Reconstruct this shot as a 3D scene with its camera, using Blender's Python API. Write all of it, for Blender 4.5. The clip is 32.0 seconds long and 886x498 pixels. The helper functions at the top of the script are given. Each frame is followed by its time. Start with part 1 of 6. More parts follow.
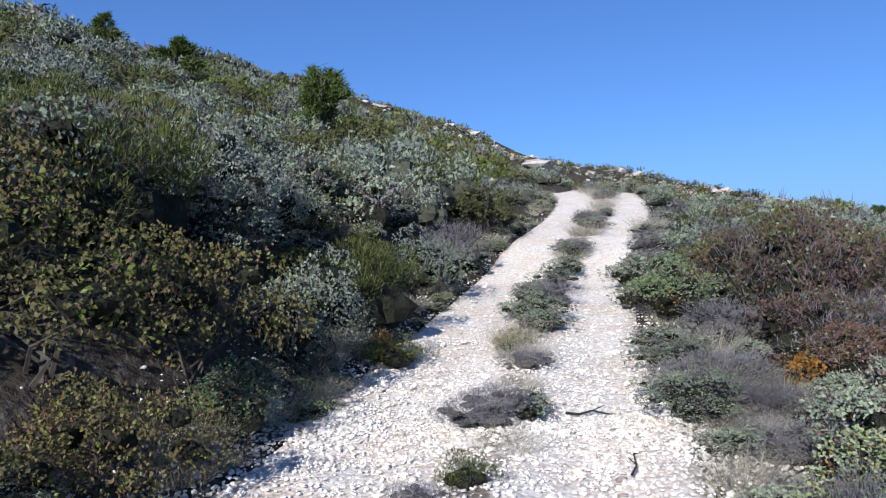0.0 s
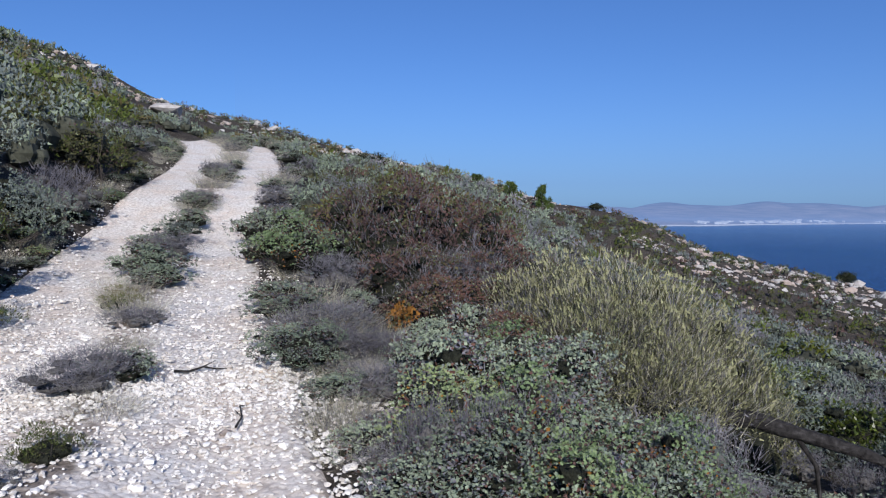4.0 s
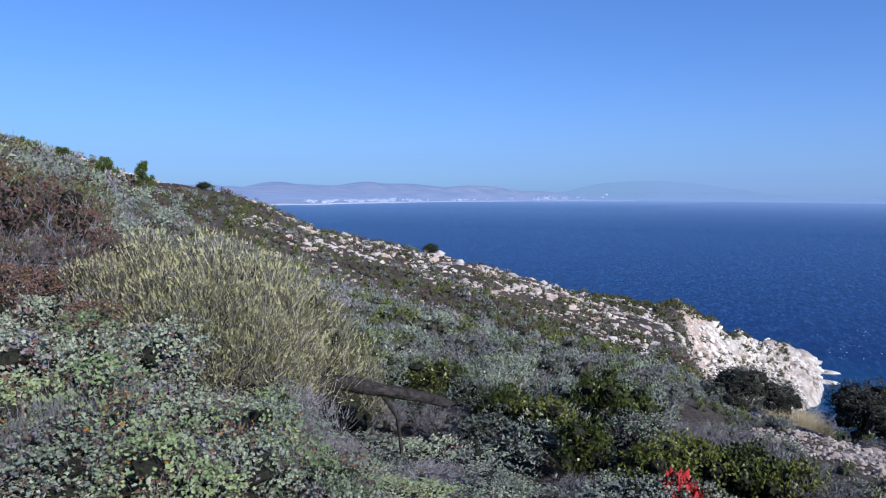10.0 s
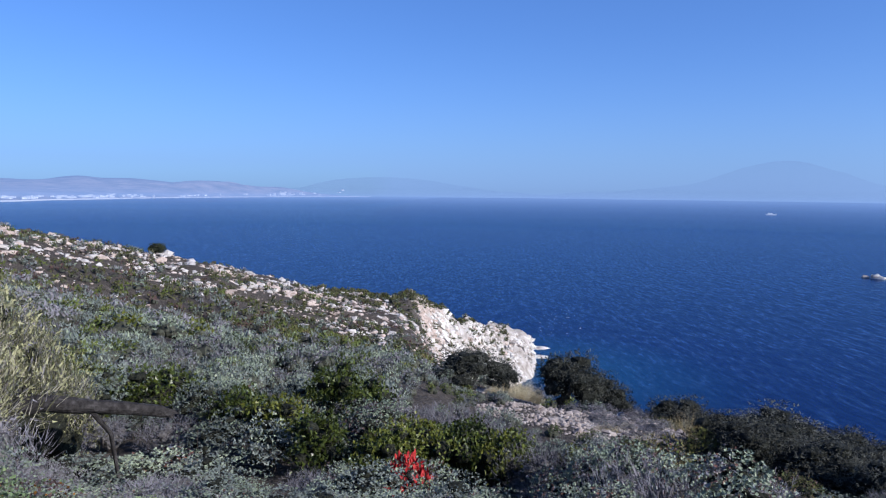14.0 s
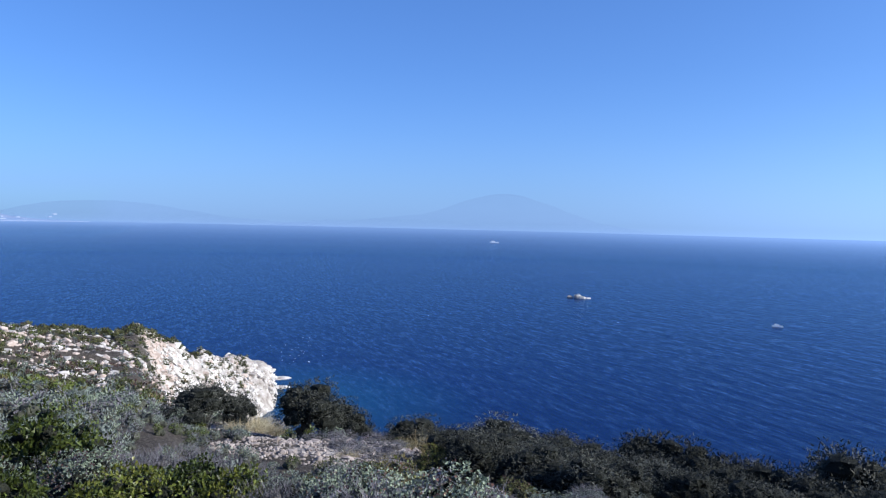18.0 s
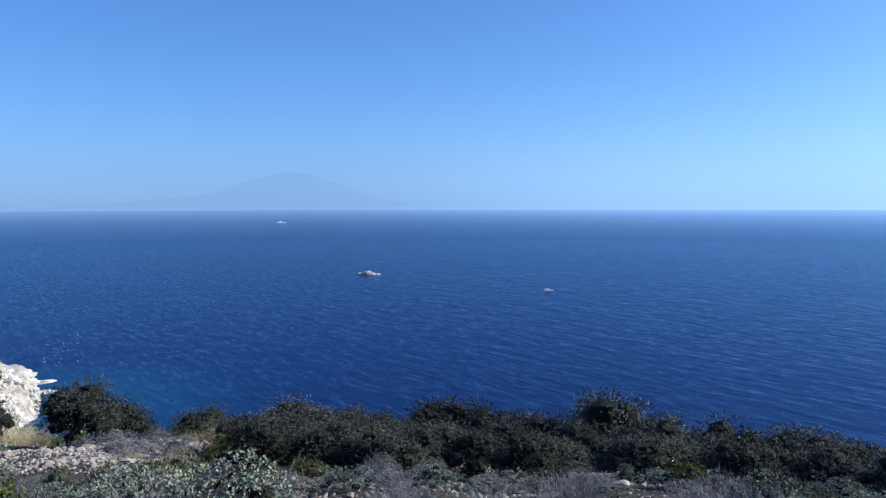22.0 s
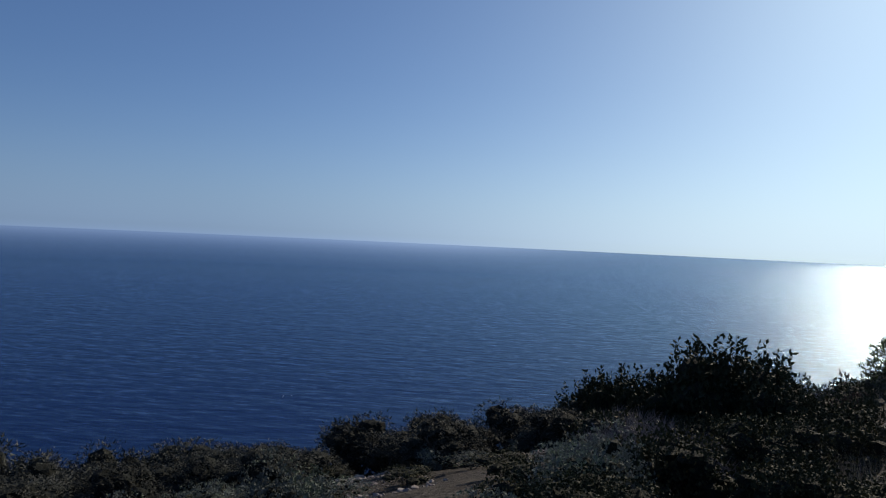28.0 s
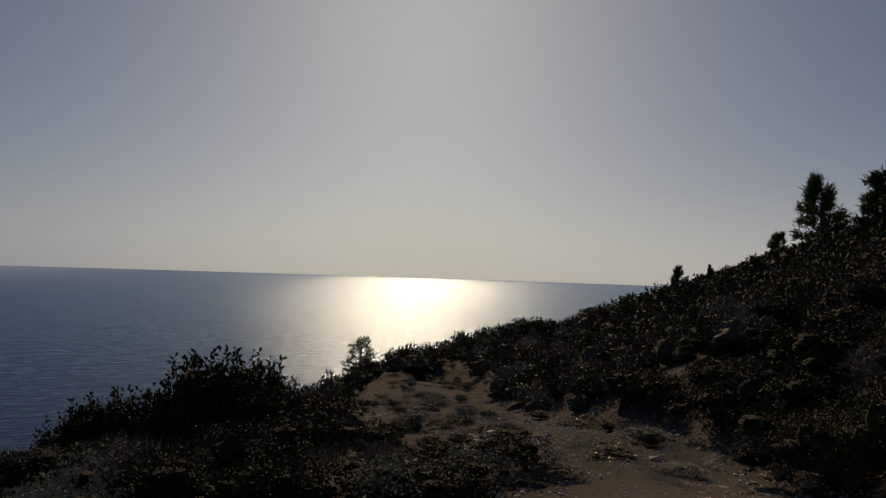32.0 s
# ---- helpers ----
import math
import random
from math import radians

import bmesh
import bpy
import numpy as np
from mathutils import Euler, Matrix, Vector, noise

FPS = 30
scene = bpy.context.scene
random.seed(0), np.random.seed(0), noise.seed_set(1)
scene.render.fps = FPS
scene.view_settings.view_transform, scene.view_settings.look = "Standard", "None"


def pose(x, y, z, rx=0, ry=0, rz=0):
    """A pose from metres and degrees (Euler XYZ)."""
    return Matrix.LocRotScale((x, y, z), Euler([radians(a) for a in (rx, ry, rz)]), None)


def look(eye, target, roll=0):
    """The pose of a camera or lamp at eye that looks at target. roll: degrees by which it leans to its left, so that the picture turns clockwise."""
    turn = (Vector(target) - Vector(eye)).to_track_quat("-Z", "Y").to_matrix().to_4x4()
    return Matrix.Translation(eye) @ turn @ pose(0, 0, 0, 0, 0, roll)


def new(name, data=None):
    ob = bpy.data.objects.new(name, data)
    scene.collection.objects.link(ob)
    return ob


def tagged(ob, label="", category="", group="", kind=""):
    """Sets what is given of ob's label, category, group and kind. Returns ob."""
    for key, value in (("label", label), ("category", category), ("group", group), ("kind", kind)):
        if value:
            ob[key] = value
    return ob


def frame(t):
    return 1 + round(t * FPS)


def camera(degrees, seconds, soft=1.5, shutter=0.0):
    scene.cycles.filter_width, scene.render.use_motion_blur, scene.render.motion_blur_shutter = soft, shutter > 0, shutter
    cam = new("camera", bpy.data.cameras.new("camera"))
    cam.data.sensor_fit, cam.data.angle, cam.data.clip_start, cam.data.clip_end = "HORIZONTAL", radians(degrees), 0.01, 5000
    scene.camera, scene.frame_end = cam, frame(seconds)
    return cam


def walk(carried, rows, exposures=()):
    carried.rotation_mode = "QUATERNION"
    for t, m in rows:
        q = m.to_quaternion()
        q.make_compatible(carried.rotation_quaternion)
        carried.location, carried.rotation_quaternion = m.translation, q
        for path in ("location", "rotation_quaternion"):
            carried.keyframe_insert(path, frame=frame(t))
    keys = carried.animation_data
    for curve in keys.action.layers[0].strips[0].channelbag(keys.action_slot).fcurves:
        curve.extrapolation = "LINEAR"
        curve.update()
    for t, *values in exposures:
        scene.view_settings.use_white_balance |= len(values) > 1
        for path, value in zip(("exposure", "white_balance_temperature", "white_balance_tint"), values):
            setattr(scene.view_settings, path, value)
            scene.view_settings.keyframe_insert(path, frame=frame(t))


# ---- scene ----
FOV = 64.14
EYE = 1.55          # eye height over the track
ARM = 0.33          # the camera is held at arm's length and swung round the body
SEA = EYE - 45.0    # level of the sea
PATH = [
    (0, 7.43, 0.93, -1.62), (0.5, 10.53, 0.55, -1.38), (1, 14.55, -0.04, -1.31), (1.5, 18.08, -0.70, -1.17), (2, 21.66, -1.19, -1.17),
    (2.5, 25.32, -1.87, -0.60), (3, 28.55, -2.76, -0.75), (3.5, 32.53, -3.29, -0.47), (4, 36.30, -3.11, 0.28), (4.5, 41.49, -3.09, 0.37),
    (6.5, 51.19, -3.82, 0.58), (7, 53.78, -4.29, 0.64), (7.5, 56.01, -4.66, 0.54), (8, 59.48, -4.52, 0.70), (8.5, 61.58, -4.45, 0.58),
    (9, 63.73, -4.33, 0.49), (9.5, 65.67, -4.17, 0.62), (10, 67.01, -4.59, 0.48), (10.5, 69.72, -4.23, 0.20), (11, 73.20, -3.53, 0.08),
    (11.5, 75.90, -3.76, 0.21), (12, 78.40, -3.79, 0.10), (12.5, 81.19, -3.58, 0.36), (13, 82.93, -3.83, 1.06), (13.5, 84.71, -4.43, 1.12),
    (14, 88.04, -4.73, 0.62), (14.5, 91.65, -4.53, 0.63), (16.5, 100.40, -3.56, 0.82), (17, 103.05, -3.22, 1.00), (17.5, 105.29, -2.86, 1.07),
    (18, 108.76, -2.15, 1.39), (18.5, 111.46, -2.20, 1.10), (19, 113.80, -2.48, 1.21), (19.5, 114.88, -2.00, 0.81), (20, 115.03, -2.18, 1.54),
    (20.5, 117.59, -2.30, 0.77), (21, 121.35, -3.83, -0.91), (21.5, 124.68, -4.31, -0.54), (22, 125.75, -3.72, -0.09), (22.5, 128.55, -3.42, 0.14),
    (23, 129.89, -3.06, 0.40), (23.5, 130.41, -2.83, 0.21), (24, 134.76, -2.82, 0.45), (24.5, 138.29, -2.72, 0.75), (26.5, 155.85, -2.45, 1.81),
    (27, 161.63, -1.75, 2.24), (27.5, 166.38, -1.29, 2.90), (28, 172.32, -0.91, 2.67), (28.5, 178.46, -0.76, 2.86), (29, 184.67, -0.53, 3.37),
    (29.5, 189.80, 0.16, 2.83), (30, 193.30, -0.13, 2.26), (30.5, 197.78, 0.11, 2.21), (31, 202.51, 0.80, 2.16), (31.5, 207.13, 1.52, 2.09),
    (32, 210.68, 1.85, 1.88),
]


def eye_pose(yaw, pitch, roll):
    a, e = radians(yaw), radians(pitch)
    way = Vector((math.sin(a) * math.cos(e), math.cos(a) * math.cos(e), math.sin(e)))
    eye = Vector((ARM * way.x, ARM * way.y, EYE))
    return look(eye, eye + way, roll)


cam = camera(FOV, 32.0, soft=1.2)
walk(cam, [(t, eye_pose(y, p, r)) for t, y, p, r in PATH],
     exposures=[(0, 0.37, 6500, 10), (1, 0.16, 6500, 10), (2, 0.06, 6500, 11), (3, -0.02, 6450, 11), (4, -0.02, 6350, 12), (6, 0.12, 6350, 13), (9, 0.34, 6300, 14), (14, 0.42, 6250, 14), (19, 0.6, 6350, 8), (22, 0.58, 6400, 4), (24.5, 0.42, 6450, 2), (27, -0.15, 7000, 2), (28, -0.45, 7700, 9), (29, -0.83, 9000, 17), (30, -1.15, 10600, 22), (32, -1.33, 12600, 24)])

# ---- sky and sun ----
SUN_AZ, SUN_EL = 209.0, 27.0
world = bpy.data.worlds.new("sky")
scene.world = world
world.use_nodes = True
wn = world.node_tree
sky = wn.nodes.new("ShaderNodeTexSky")
sky.sky_type = "NISHITA"
sky.sun_disc = False
sky.sun_elevation = radians(SUN_EL)
sky.sun_rotation = radians(SUN_AZ)
sky.altitude = 50
sky.air_density, sky.dust_density, sky.ozone_density = 1.0, 0.35, 2.2
wn.nodes["Background"].inputs[1].default_value = 0.06
tint = wn.nodes.new("ShaderNodeMix")
tint.data_type, tint.blend_type = "RGBA", "MULTIPLY"
tint.inputs[0].default_value, tint.inputs[7].default_value = 1.0, (0.2, 0.49, 1.0, 1)
wn.links.new(sky.outputs[0], tint.inputs[6])
# the bright haze towards the sun and along the horizon
haze = wn.nodes.new("ShaderNodeTexSky")
haze.sky_type = "HOSEK_WILKIE"
haze.turbidity, haze.ground_albedo = 4.6, 0.2
_a, _e = radians(SUN_AZ), radians(SUN_EL)
haze.sun_direction = (math.sin(_a) * math.cos(_e), math.cos(_a) * math.cos(_e), math.sin(_e))
more = wn.nodes.new("ShaderNodeMix")
more.data_type, more.blend_type = "RGBA", "ADD"
more.inputs[0].default_value = 1.0
soft = wn.nodes.new("ShaderNodeMix")
soft.data_type, soft.blend_type = "RGBA", "MULTIPLY"
soft.inputs[0].default_value, soft.inputs[7].default_value = 1.0, (17, 23, 34.5, 1)
wn.links.new(haze.outputs[0], soft.inputs[6])
wn.links.new(tint.outputs[2], more.inputs[6])
wn.links.new(soft.outputs[2], more.inputs[7])
wn.links.new(more.outputs[2], wn.nodes["Background"].inputs[0])
sun = new("sun", bpy.data.lights.new("sun", "SUN"))
sun.data.energy, sun.data.angle, sun.data.color = 5.0, radians(0.53), (1.0, 0.965, 0.91)
sa, se = radians(SUN_AZ), radians(SUN_EL)
sun_way = Vector((math.sin(sa) * math.cos(se), math.cos(sa) * math.cos(se), math.sin(se)))
sun.matrix_world = look((0, 0, 40), Vector((0, 0, 40)) - sun_way)

# ---- small helpers ----
rng = np.random.default_rng(7)


def polar(bearing, r):
    a = np.radians(bearing)
    return r * np.sin(a), r * np.cos(a)


def lattice(ix, iy, seed):
    h = (ix.astype(np.int64) * 374761393 + iy.astype(np.int64) * 668265263 + seed * 974634) & 0x7FFFFFFF
    h = ((h ^ (h >> 13)) * 1274126177) & 0x7FFFFFFF
    return ((h ^ (h >> 16)) & 0xFFFF) / 65535.0


def vnoise(x, y, scale, seed=0):
    """Smooth noise from -1 to 1 with cells of that many metres."""
    x, y = np.asarray(x, float) / scale, np.asarray(y, float) / scale
    ix, iy = np.floor(x), np.floor(y)
    fx, fy = x - ix, y - iy
    fx, fy = fx * fx * (3 - 2 * fx), fy * fy * (3 - 2 * fy)
    a, b = lattice(ix, iy, seed), lattice(ix + 1, iy, seed)
    c, d = lattice(ix, iy + 1, seed), lattice(ix + 1, iy + 1, seed)
    return 2 * ((a * (1 - fx) + b * fx) * (1 - fy) + (c * (1 - fx) + d * fx) * fy) - 1


def smooth(lo, hi, v):
    k = np.clip((np.asarray(v, float) - lo) / (hi - lo), 0, 1)
    return k * k * (3 - 2 * k)


def make_mesh(name, verts, faces, mats=(), index=None, shade=False):
    """A mesh from arrays; all the faces have the same number of corners."""
    me = bpy.data.meshes.new(name)
    verts, faces = np.asarray(verts, np.float32), np.asarray(faces, np.int32)
    n, k = faces.shape
    me.vertices.add(len(verts))
    me.vertices.foreach_set("co", verts.ravel())
    me.loops.add(n * k)
    me.loops.foreach_set("vertex_index", faces.ravel())
    me.polygons.add(n)
    me.polygons.foreach_set("loop_start", np.arange(0, n * k, k, dtype=np.int32))
    for m in mats:
        me.materials.append(m)
    if index is not None:
        me.polygons.foreach_set("material_index", np.asarray(index, np.int32))
    me.polygons.foreach_set("use_smooth", np.full(n, bool(shade)))
    me.update(calc_edges=True)
    return me


def part(name, mesh, parent, label=""):
    ob = new(name, mesh)
    ob.parent = parent
    return tagged(ob, label)


# ---- materials ----
def material(name):
    m = bpy.data.materials.new(name)
    m.use_nodes = True
    return m, m.node_tree, m.node_tree.nodes["Principled BSDF"]


def ramp(tree, source, stops):
    node = tree.nodes.new("ShaderNodeValToRGB")
    while len(node.color_ramp.elements) < len(stops):
        node.color_ramp.elements.new(0.5)
    for el, (at, col) in zip(node.color_ramp.elements, stops):
        el.position, el.color = at, (*col, 1)
    tree.links.new(source, node.inputs[0])
    return node.outputs[0]


def noise_tex(tree, scale, detail=4.0, coords=None, rough=0.6):
    node = tree.nodes.new("ShaderNodeTexNoise")
    node.inputs["Scale"].default_value = scale
    node.inputs["Detail"].default_value = detail
    node.inputs["Roughness"].default_value = rough
    if coords is None:
        coords = tree.nodes.new("ShaderNodeNewGeometry").outputs["Position"]
    tree.links.new(coords, node.inputs["Vector"])
    return node.outputs["Fac"]


def math_node(tree, op, a, b):
    node = tree.nodes.new("ShaderNodeMath")
    node.operation = op
    for i, v in enumerate((a, b)):
        if isinstance(v, (int, float)):
            node.inputs[i].default_value = v
        else:
            tree.links.new(v, node.inputs[i])
    return node.outputs[0]


def mix_col(tree, fac, a, b, how="MIX"):
    node = tree.nodes.new("ShaderNodeMix")
    node.data_type, node.blend_type = "RGBA", how
    for i, v in ((0, fac), (6, a), (7, b)):
        if isinstance(v, (int, float)):
            node.inputs[i].default_value = v
        elif isinstance(v, tuple):
            node.inputs[i].default_value = (*v, 1)
        else:
            tree.links.new(v, node.inputs[i])
    return node.outputs[2]


def bump(tree, bsdf, height, strength=0.5, distance=0.02):
    node = tree.nodes.new("ShaderNodeBump")
    node.inputs["Strength"].default_value = strength
    node.inputs["Distance"].default_value = distance
    tree.links.new(height, node.inputs["Height"])
    tree.links.new(node.outputs[0], bsdf.inputs["Normal"])


def leaf_material(name, stops, thin=0.035, rough=0.75, patch=0.8, fleck=0.22, shade=0.8):
    """Leaves: the tint varies from leaf to leaf, from plant to plant and over the patches of the slope."""
    m, tree, bsdf = material(name)
    geo = tree.nodes.new("ShaderNodeNewGeometry")
    info = tree.nodes.new("ShaderNodeObjectInfo")
    fine = math_node(tree, "MULTIPLY", geo.outputs["Random Per Island"], fleck)
    plant = math_node(tree, "MULTIPLY", info.outputs["Random"], 0.4)
    spot = math_node(tree, "MULTIPLY", noise_tex(tree, patch, 2.0), 0.5)
    fac = math_node(tree, "ADD", math_node(tree, "ADD", fine, plant), math_node(tree, "SUBTRACT", spot, 0.17 - 0.65 * (0.35 - fleck)))
    col = ramp(tree, fac, [(at, tuple(shade * c for c in tint_)) for at, tint_ in stops])
    tree.links.new(col, bsdf.inputs["Base Color"])
    bsdf.inputs["Roughness"].default_value = rough
    bsdf.inputs["Specular IOR Level"].default_value = 0.2
    trans = tree.nodes.new("ShaderNodeBsdfTranslucent")
    tree.links.new(col, trans.inputs[0])
    mixer = tree.nodes.new("ShaderNodeMixShader")
    mixer.inputs[0].default_value = thin
    tree.links.new(bsdf.outputs[0], mixer.inputs[1])
    tree.links.new(trans.outputs[0], mixer.inputs[2])
    tree.links.new(mixer.outputs[0], tree.nodes["Material Output"].inputs[0])
    return m


def plain(name, stops, scale=6.0, rough=0.85, relief=0.4, deep=0.02, detail=6.0):
    m, tree, bsdf = material(name)
    fac = noise_tex(tree, scale, detail)
    big = noise_tex(tree, scale * 0.13, 3.0)
    both = math_node(tree, "ADD", math_node(tree, "MULTIPLY", fac, 0.6), math_node(tree, "MULTIPLY", big, 0.4))
    tree.links.new(ramp(tree, both, stops), bsdf.inputs["Base Color"])
    bsdf.inputs["Roughness"].default_value = rough
    bsdf.inputs["Specular IOR Level"].default_value = 0.1
    bump(tree, bsdf, fac, relief, deep)
    return m


SAGE = leaf_material("sage_leaf", [(0.1, (0.045, 0.056, 0.04)), (0.45, (0.115, 0.14, 0.1)), (0.8, (0.205, 0.235, 0.165)), (1.0, (0.3, 0.28, 0.18))], shade=1.5, fleck=0.25)
ROCKROSE = leaf_material("rockrose_leaf", [(0.1, (0.035, 0.05, 0.024)), (0.45, (0.09, 0.125, 0.06)), (0.8, (0.17, 0.2, 0.095)), (1.0, (0.27, 0.21, 0.09))], shade=1.55, fleck=0.25)
GREY = leaf_material("grey_leaf", [(0.1, (0.05, 0.06, 0.056)), (0.5, (0.12, 0.139, 0.126)), (1.0, (0.205, 0.228, 0.205))], shade=1.15, fleck=0.16)
OAK = leaf_material("oak_leaf", [(0.1, (0.036, 0.038, 0.016)), (0.45, (0.074, 0.072, 0.03)), (0.7, (0.115, 0.09, 0.04)), (1.0, (0.19, 0.115, 0.048))], shade=1.05, fleck=0.15)
GREEN = leaf_material("green_leaf", [(0.1, (0.035, 0.05, 0.01)), (0.5, (0.09, 0.115, 0.025)), (1.0, (0.19, 0.19, 0.05))], rough=0.4, shade=1.0)
LENTISK = leaf_material("lentisk_leaf", [(0.1, (0.015, 0.024, 0.006)), (0.5, (0.058, 0.076, 0.015)), (1.0, (0.22, 0.215, 0.04))], rough=0.33, fleck=0.3)
RUST = leaf_material("rust_leaf", [(0.1, (0.05, 0.036, 0.036)), (0.5, (0.125, 0.074, 0.066)), (0.78, (0.22, 0.105, 0.078)), (1.0, (0.42, 0.12, 0.045))], shade=0.72)
BROOM = leaf_material("broom_sprig", [(0.1, (0.06, 0.062, 0.028)), (0.5, (0.13, 0.13, 0.068)), (1.0, (0.23, 0.21, 0.12))])
BROOM_TIP = leaf_material("broom_tip", [(0.1, (0.24, 0.25, 0.12)), (0.6, (0.4, 0.39, 0.22)), (1.0, (0.58, 0.55, 0.36))])
TWIG = leaf_material("dry_twig", [(0.1, (0.05, 0.047, 0.054)), (0.5, (0.11, 0.105, 0.118)), (1.0, (0.21, 0.2, 0.215))], thin=0.05, shade=1.4)
GRASS = leaf_material("dry_grass", [(0.1, (0.16, 0.148, 0.1)), (0.5, (0.32, 0.3, 0.23)), (1.0, (0.5, 0.47, 0.37))], shade=1.15)
STRAW = leaf_material("straw", [(0.1, (0.2, 0.15, 0.07)), (0.5, (0.36, 0.28, 0.14)), (1.0, (0.5, 0.41, 0.24))], shade=1.0)
ORANGE = leaf_material("orange_leaf", [(0.1, (0.14, 0.06, 0.015)), (0.6, (0.33, 0.15, 0.03)), (1.0, (0.45, 0.28, 0.06))])
RED = leaf_material("red_leaf", [(0.1, (0.3, 0.02, 0.02)), (1.0, (0.6, 0.05, 0.05))])
OLIVE = leaf_material("olive_leaf", [(0.1, (0.016, 0.018, 0.015)), (0.5, (0.054, 0.057, 0.047)), (1.0, (0.185, 0.19, 0.16))], thin=0.03, fleck=0.3)
PINE = leaf_material("pine_needle", [(0.1, (0.03, 0.05, 0.012)), (0.5, (0.085, 0.125, 0.03)), (1.0, (0.17, 0.2, 0.055))])
# also lends its dark leaves to shrubs that should look backlit
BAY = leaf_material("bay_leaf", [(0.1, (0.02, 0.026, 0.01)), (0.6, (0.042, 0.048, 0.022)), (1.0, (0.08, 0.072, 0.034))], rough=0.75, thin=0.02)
BARK = plain("bark", [(0.3, (0.035, 0.03, 0.026)), (0.7, (0.11, 0.095, 0.085))], 14.0)
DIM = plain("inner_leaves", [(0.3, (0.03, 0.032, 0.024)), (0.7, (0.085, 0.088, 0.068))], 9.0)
# near-black, so that gaps between the leaves read as shade
INNER = plain("shaded_twigs", [(0.3, (0.01, 0.011, 0.008)), (0.7, (0.032, 0.034, 0.024))], 22.0, relief=1.0, deep=0.05)
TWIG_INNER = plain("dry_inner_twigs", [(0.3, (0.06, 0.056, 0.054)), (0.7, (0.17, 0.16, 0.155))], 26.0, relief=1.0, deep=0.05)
DEADWOOD = plain("dead_wood", [(0.35, (0.01, 0.009, 0.009)), (0.52, (0.034, 0.031, 0.03)), (0.72, (0.105, 0.098, 0.094))], 16.0, relief=1.0, deep=0.03)
ROCK = plain("limestone", [(0.25, (0.22, 0.2, 0.185)), (0.5, (0.42, 0.39, 0.37)), (0.75, (0.58, 0.55, 0.525))], 3.0, relief=0.7, deep=0.06)
ROCK_WARM = plain("warm_limestone", [(0.25, (0.24, 0.185, 0.155)), (0.55, (0.42, 0.345, 0.3)), (0.8, (0.54, 0.475, 0.43))], 3.0, relief=0.7, deep=0.06)
CLIFF = plain("cliff_limestone", [(0.36, (0.22, 0.18, 0.15)), (0.46, (0.47, 0.435, 0.4)), (0.62, (0.64, 0.61, 0.58))], 0.55, relief=1.0, deep=0.7, detail=8.0)
RUBBLE = plain("stony_rubble", [(0.3, (0.13, 0.105, 0.09)), (0.5, (0.29, 0.245, 0.22)), (0.75, (0.48, 0.44, 0.41))], 4.0, relief=0.7, deep=0.03)
# shade inside the olive crowns, put into the twigs' colour
OLIVE_INNER = plain("olive_shaded_twigs", [(0.3, (0.008, 0.009, 0.007)), (0.7, (0.028, 0.03, 0.024))], 22.0, relief=1.0, deep=0.05)


def pebble_material(name, stops):
    m, tree, bsdf = material(name)
    geo = tree.nodes.new("ShaderNodeNewGeometry")
    info = tree.nodes.new("ShaderNodeObjectInfo")
    r = math_node(tree, "ADD", math_node(tree, "MULTIPLY", geo.outputs["Random Per Island"], 0.5), math_node(tree, "MULTIPLY", info.outputs["Random"], 0.3))
    fac = math_node(tree, "ADD", r, math_node(tree, "MULTIPLY", noise_tex(tree, 30.0, 4.0), 0.25))
    tree.links.new(ramp(tree, fac, stops), bsdf.inputs["Base Color"])
    bsdf.inputs["Roughness"].default_value = 0.9
    bsdf.inputs["Specular IOR Level"].default_value = 0.1
    bump(tree, bsdf, noise_tex(tree, 80.0), 0.3, 0.004)
    return m


PEBBLE = pebble_material("pebble", [(0.08, (0.42, 0.37, 0.33)), (0.4, (0.68, 0.64, 0.6)), (0.9, (0.86, 0.83, 0.8))])


def ground_material():
    """Stony soil that gives way to bare limestone by the share of rock in the terrain."""
    m, tree, bsdf = material("stony_soil")
    pos = tree.nodes.new("ShaderNodeNewGeometry").outputs["Position"]
    n1, n2, n3 = noise_tex(tree, 9.0, 6.0, pos), noise_tex(tree, 1.5, 4.0, pos), noise_tex(tree, 0.6, 6.0, pos)
    soil = ramp(tree, n1, [(0.3, (0.034, 0.029, 0.025)), (0.55, (0.072, 0.062, 0.053)), (0.75, (0.18, 0.16, 0.142))])
    rock = ramp(tree, n3, [(0.3, (0.15, 0.12, 0.095)), (0.48, (0.33, 0.295, 0.265)), (0.72, (0.48, 0.45, 0.42))])
    attr = tree.nodes.new("ShaderNodeAttribute")
    attr.attribute_name = "rock"
    edge = math_node(tree, "ADD", attr.outputs["Fac"], math_node(tree, "MULTIPLY", math_node(tree, "SUBTRACT", n2, 0.5), 0.7))
    sharp = tree.nodes.new("ShaderNodeMapRange")
    sharp.inputs[1].default_value, sharp.inputs[2].default_value = 0.52, 0.66
    tree.links.new(edge, sharp.inputs[0])
    tree.links.new(mix_col(tree, sharp.outputs[0], soil, rock), bsdf.inputs["Base Color"])
    bsdf.inputs["Roughness"].default_value = 0.95
    bsdf.inputs["Specular IOR Level"].default_value = 0.05
    vor = tree.nodes.new("ShaderNodeTexVoronoi")
    vor.inputs["Scale"].default_value = 1.6
    tree.links.new(pos, vor.inputs["Vector"])
    bump(tree, bsdf, math_node(tree, "ADD", vor.outputs["Distance"], n1), 0.8, 0.12)
    return m


GROUND = ground_material()


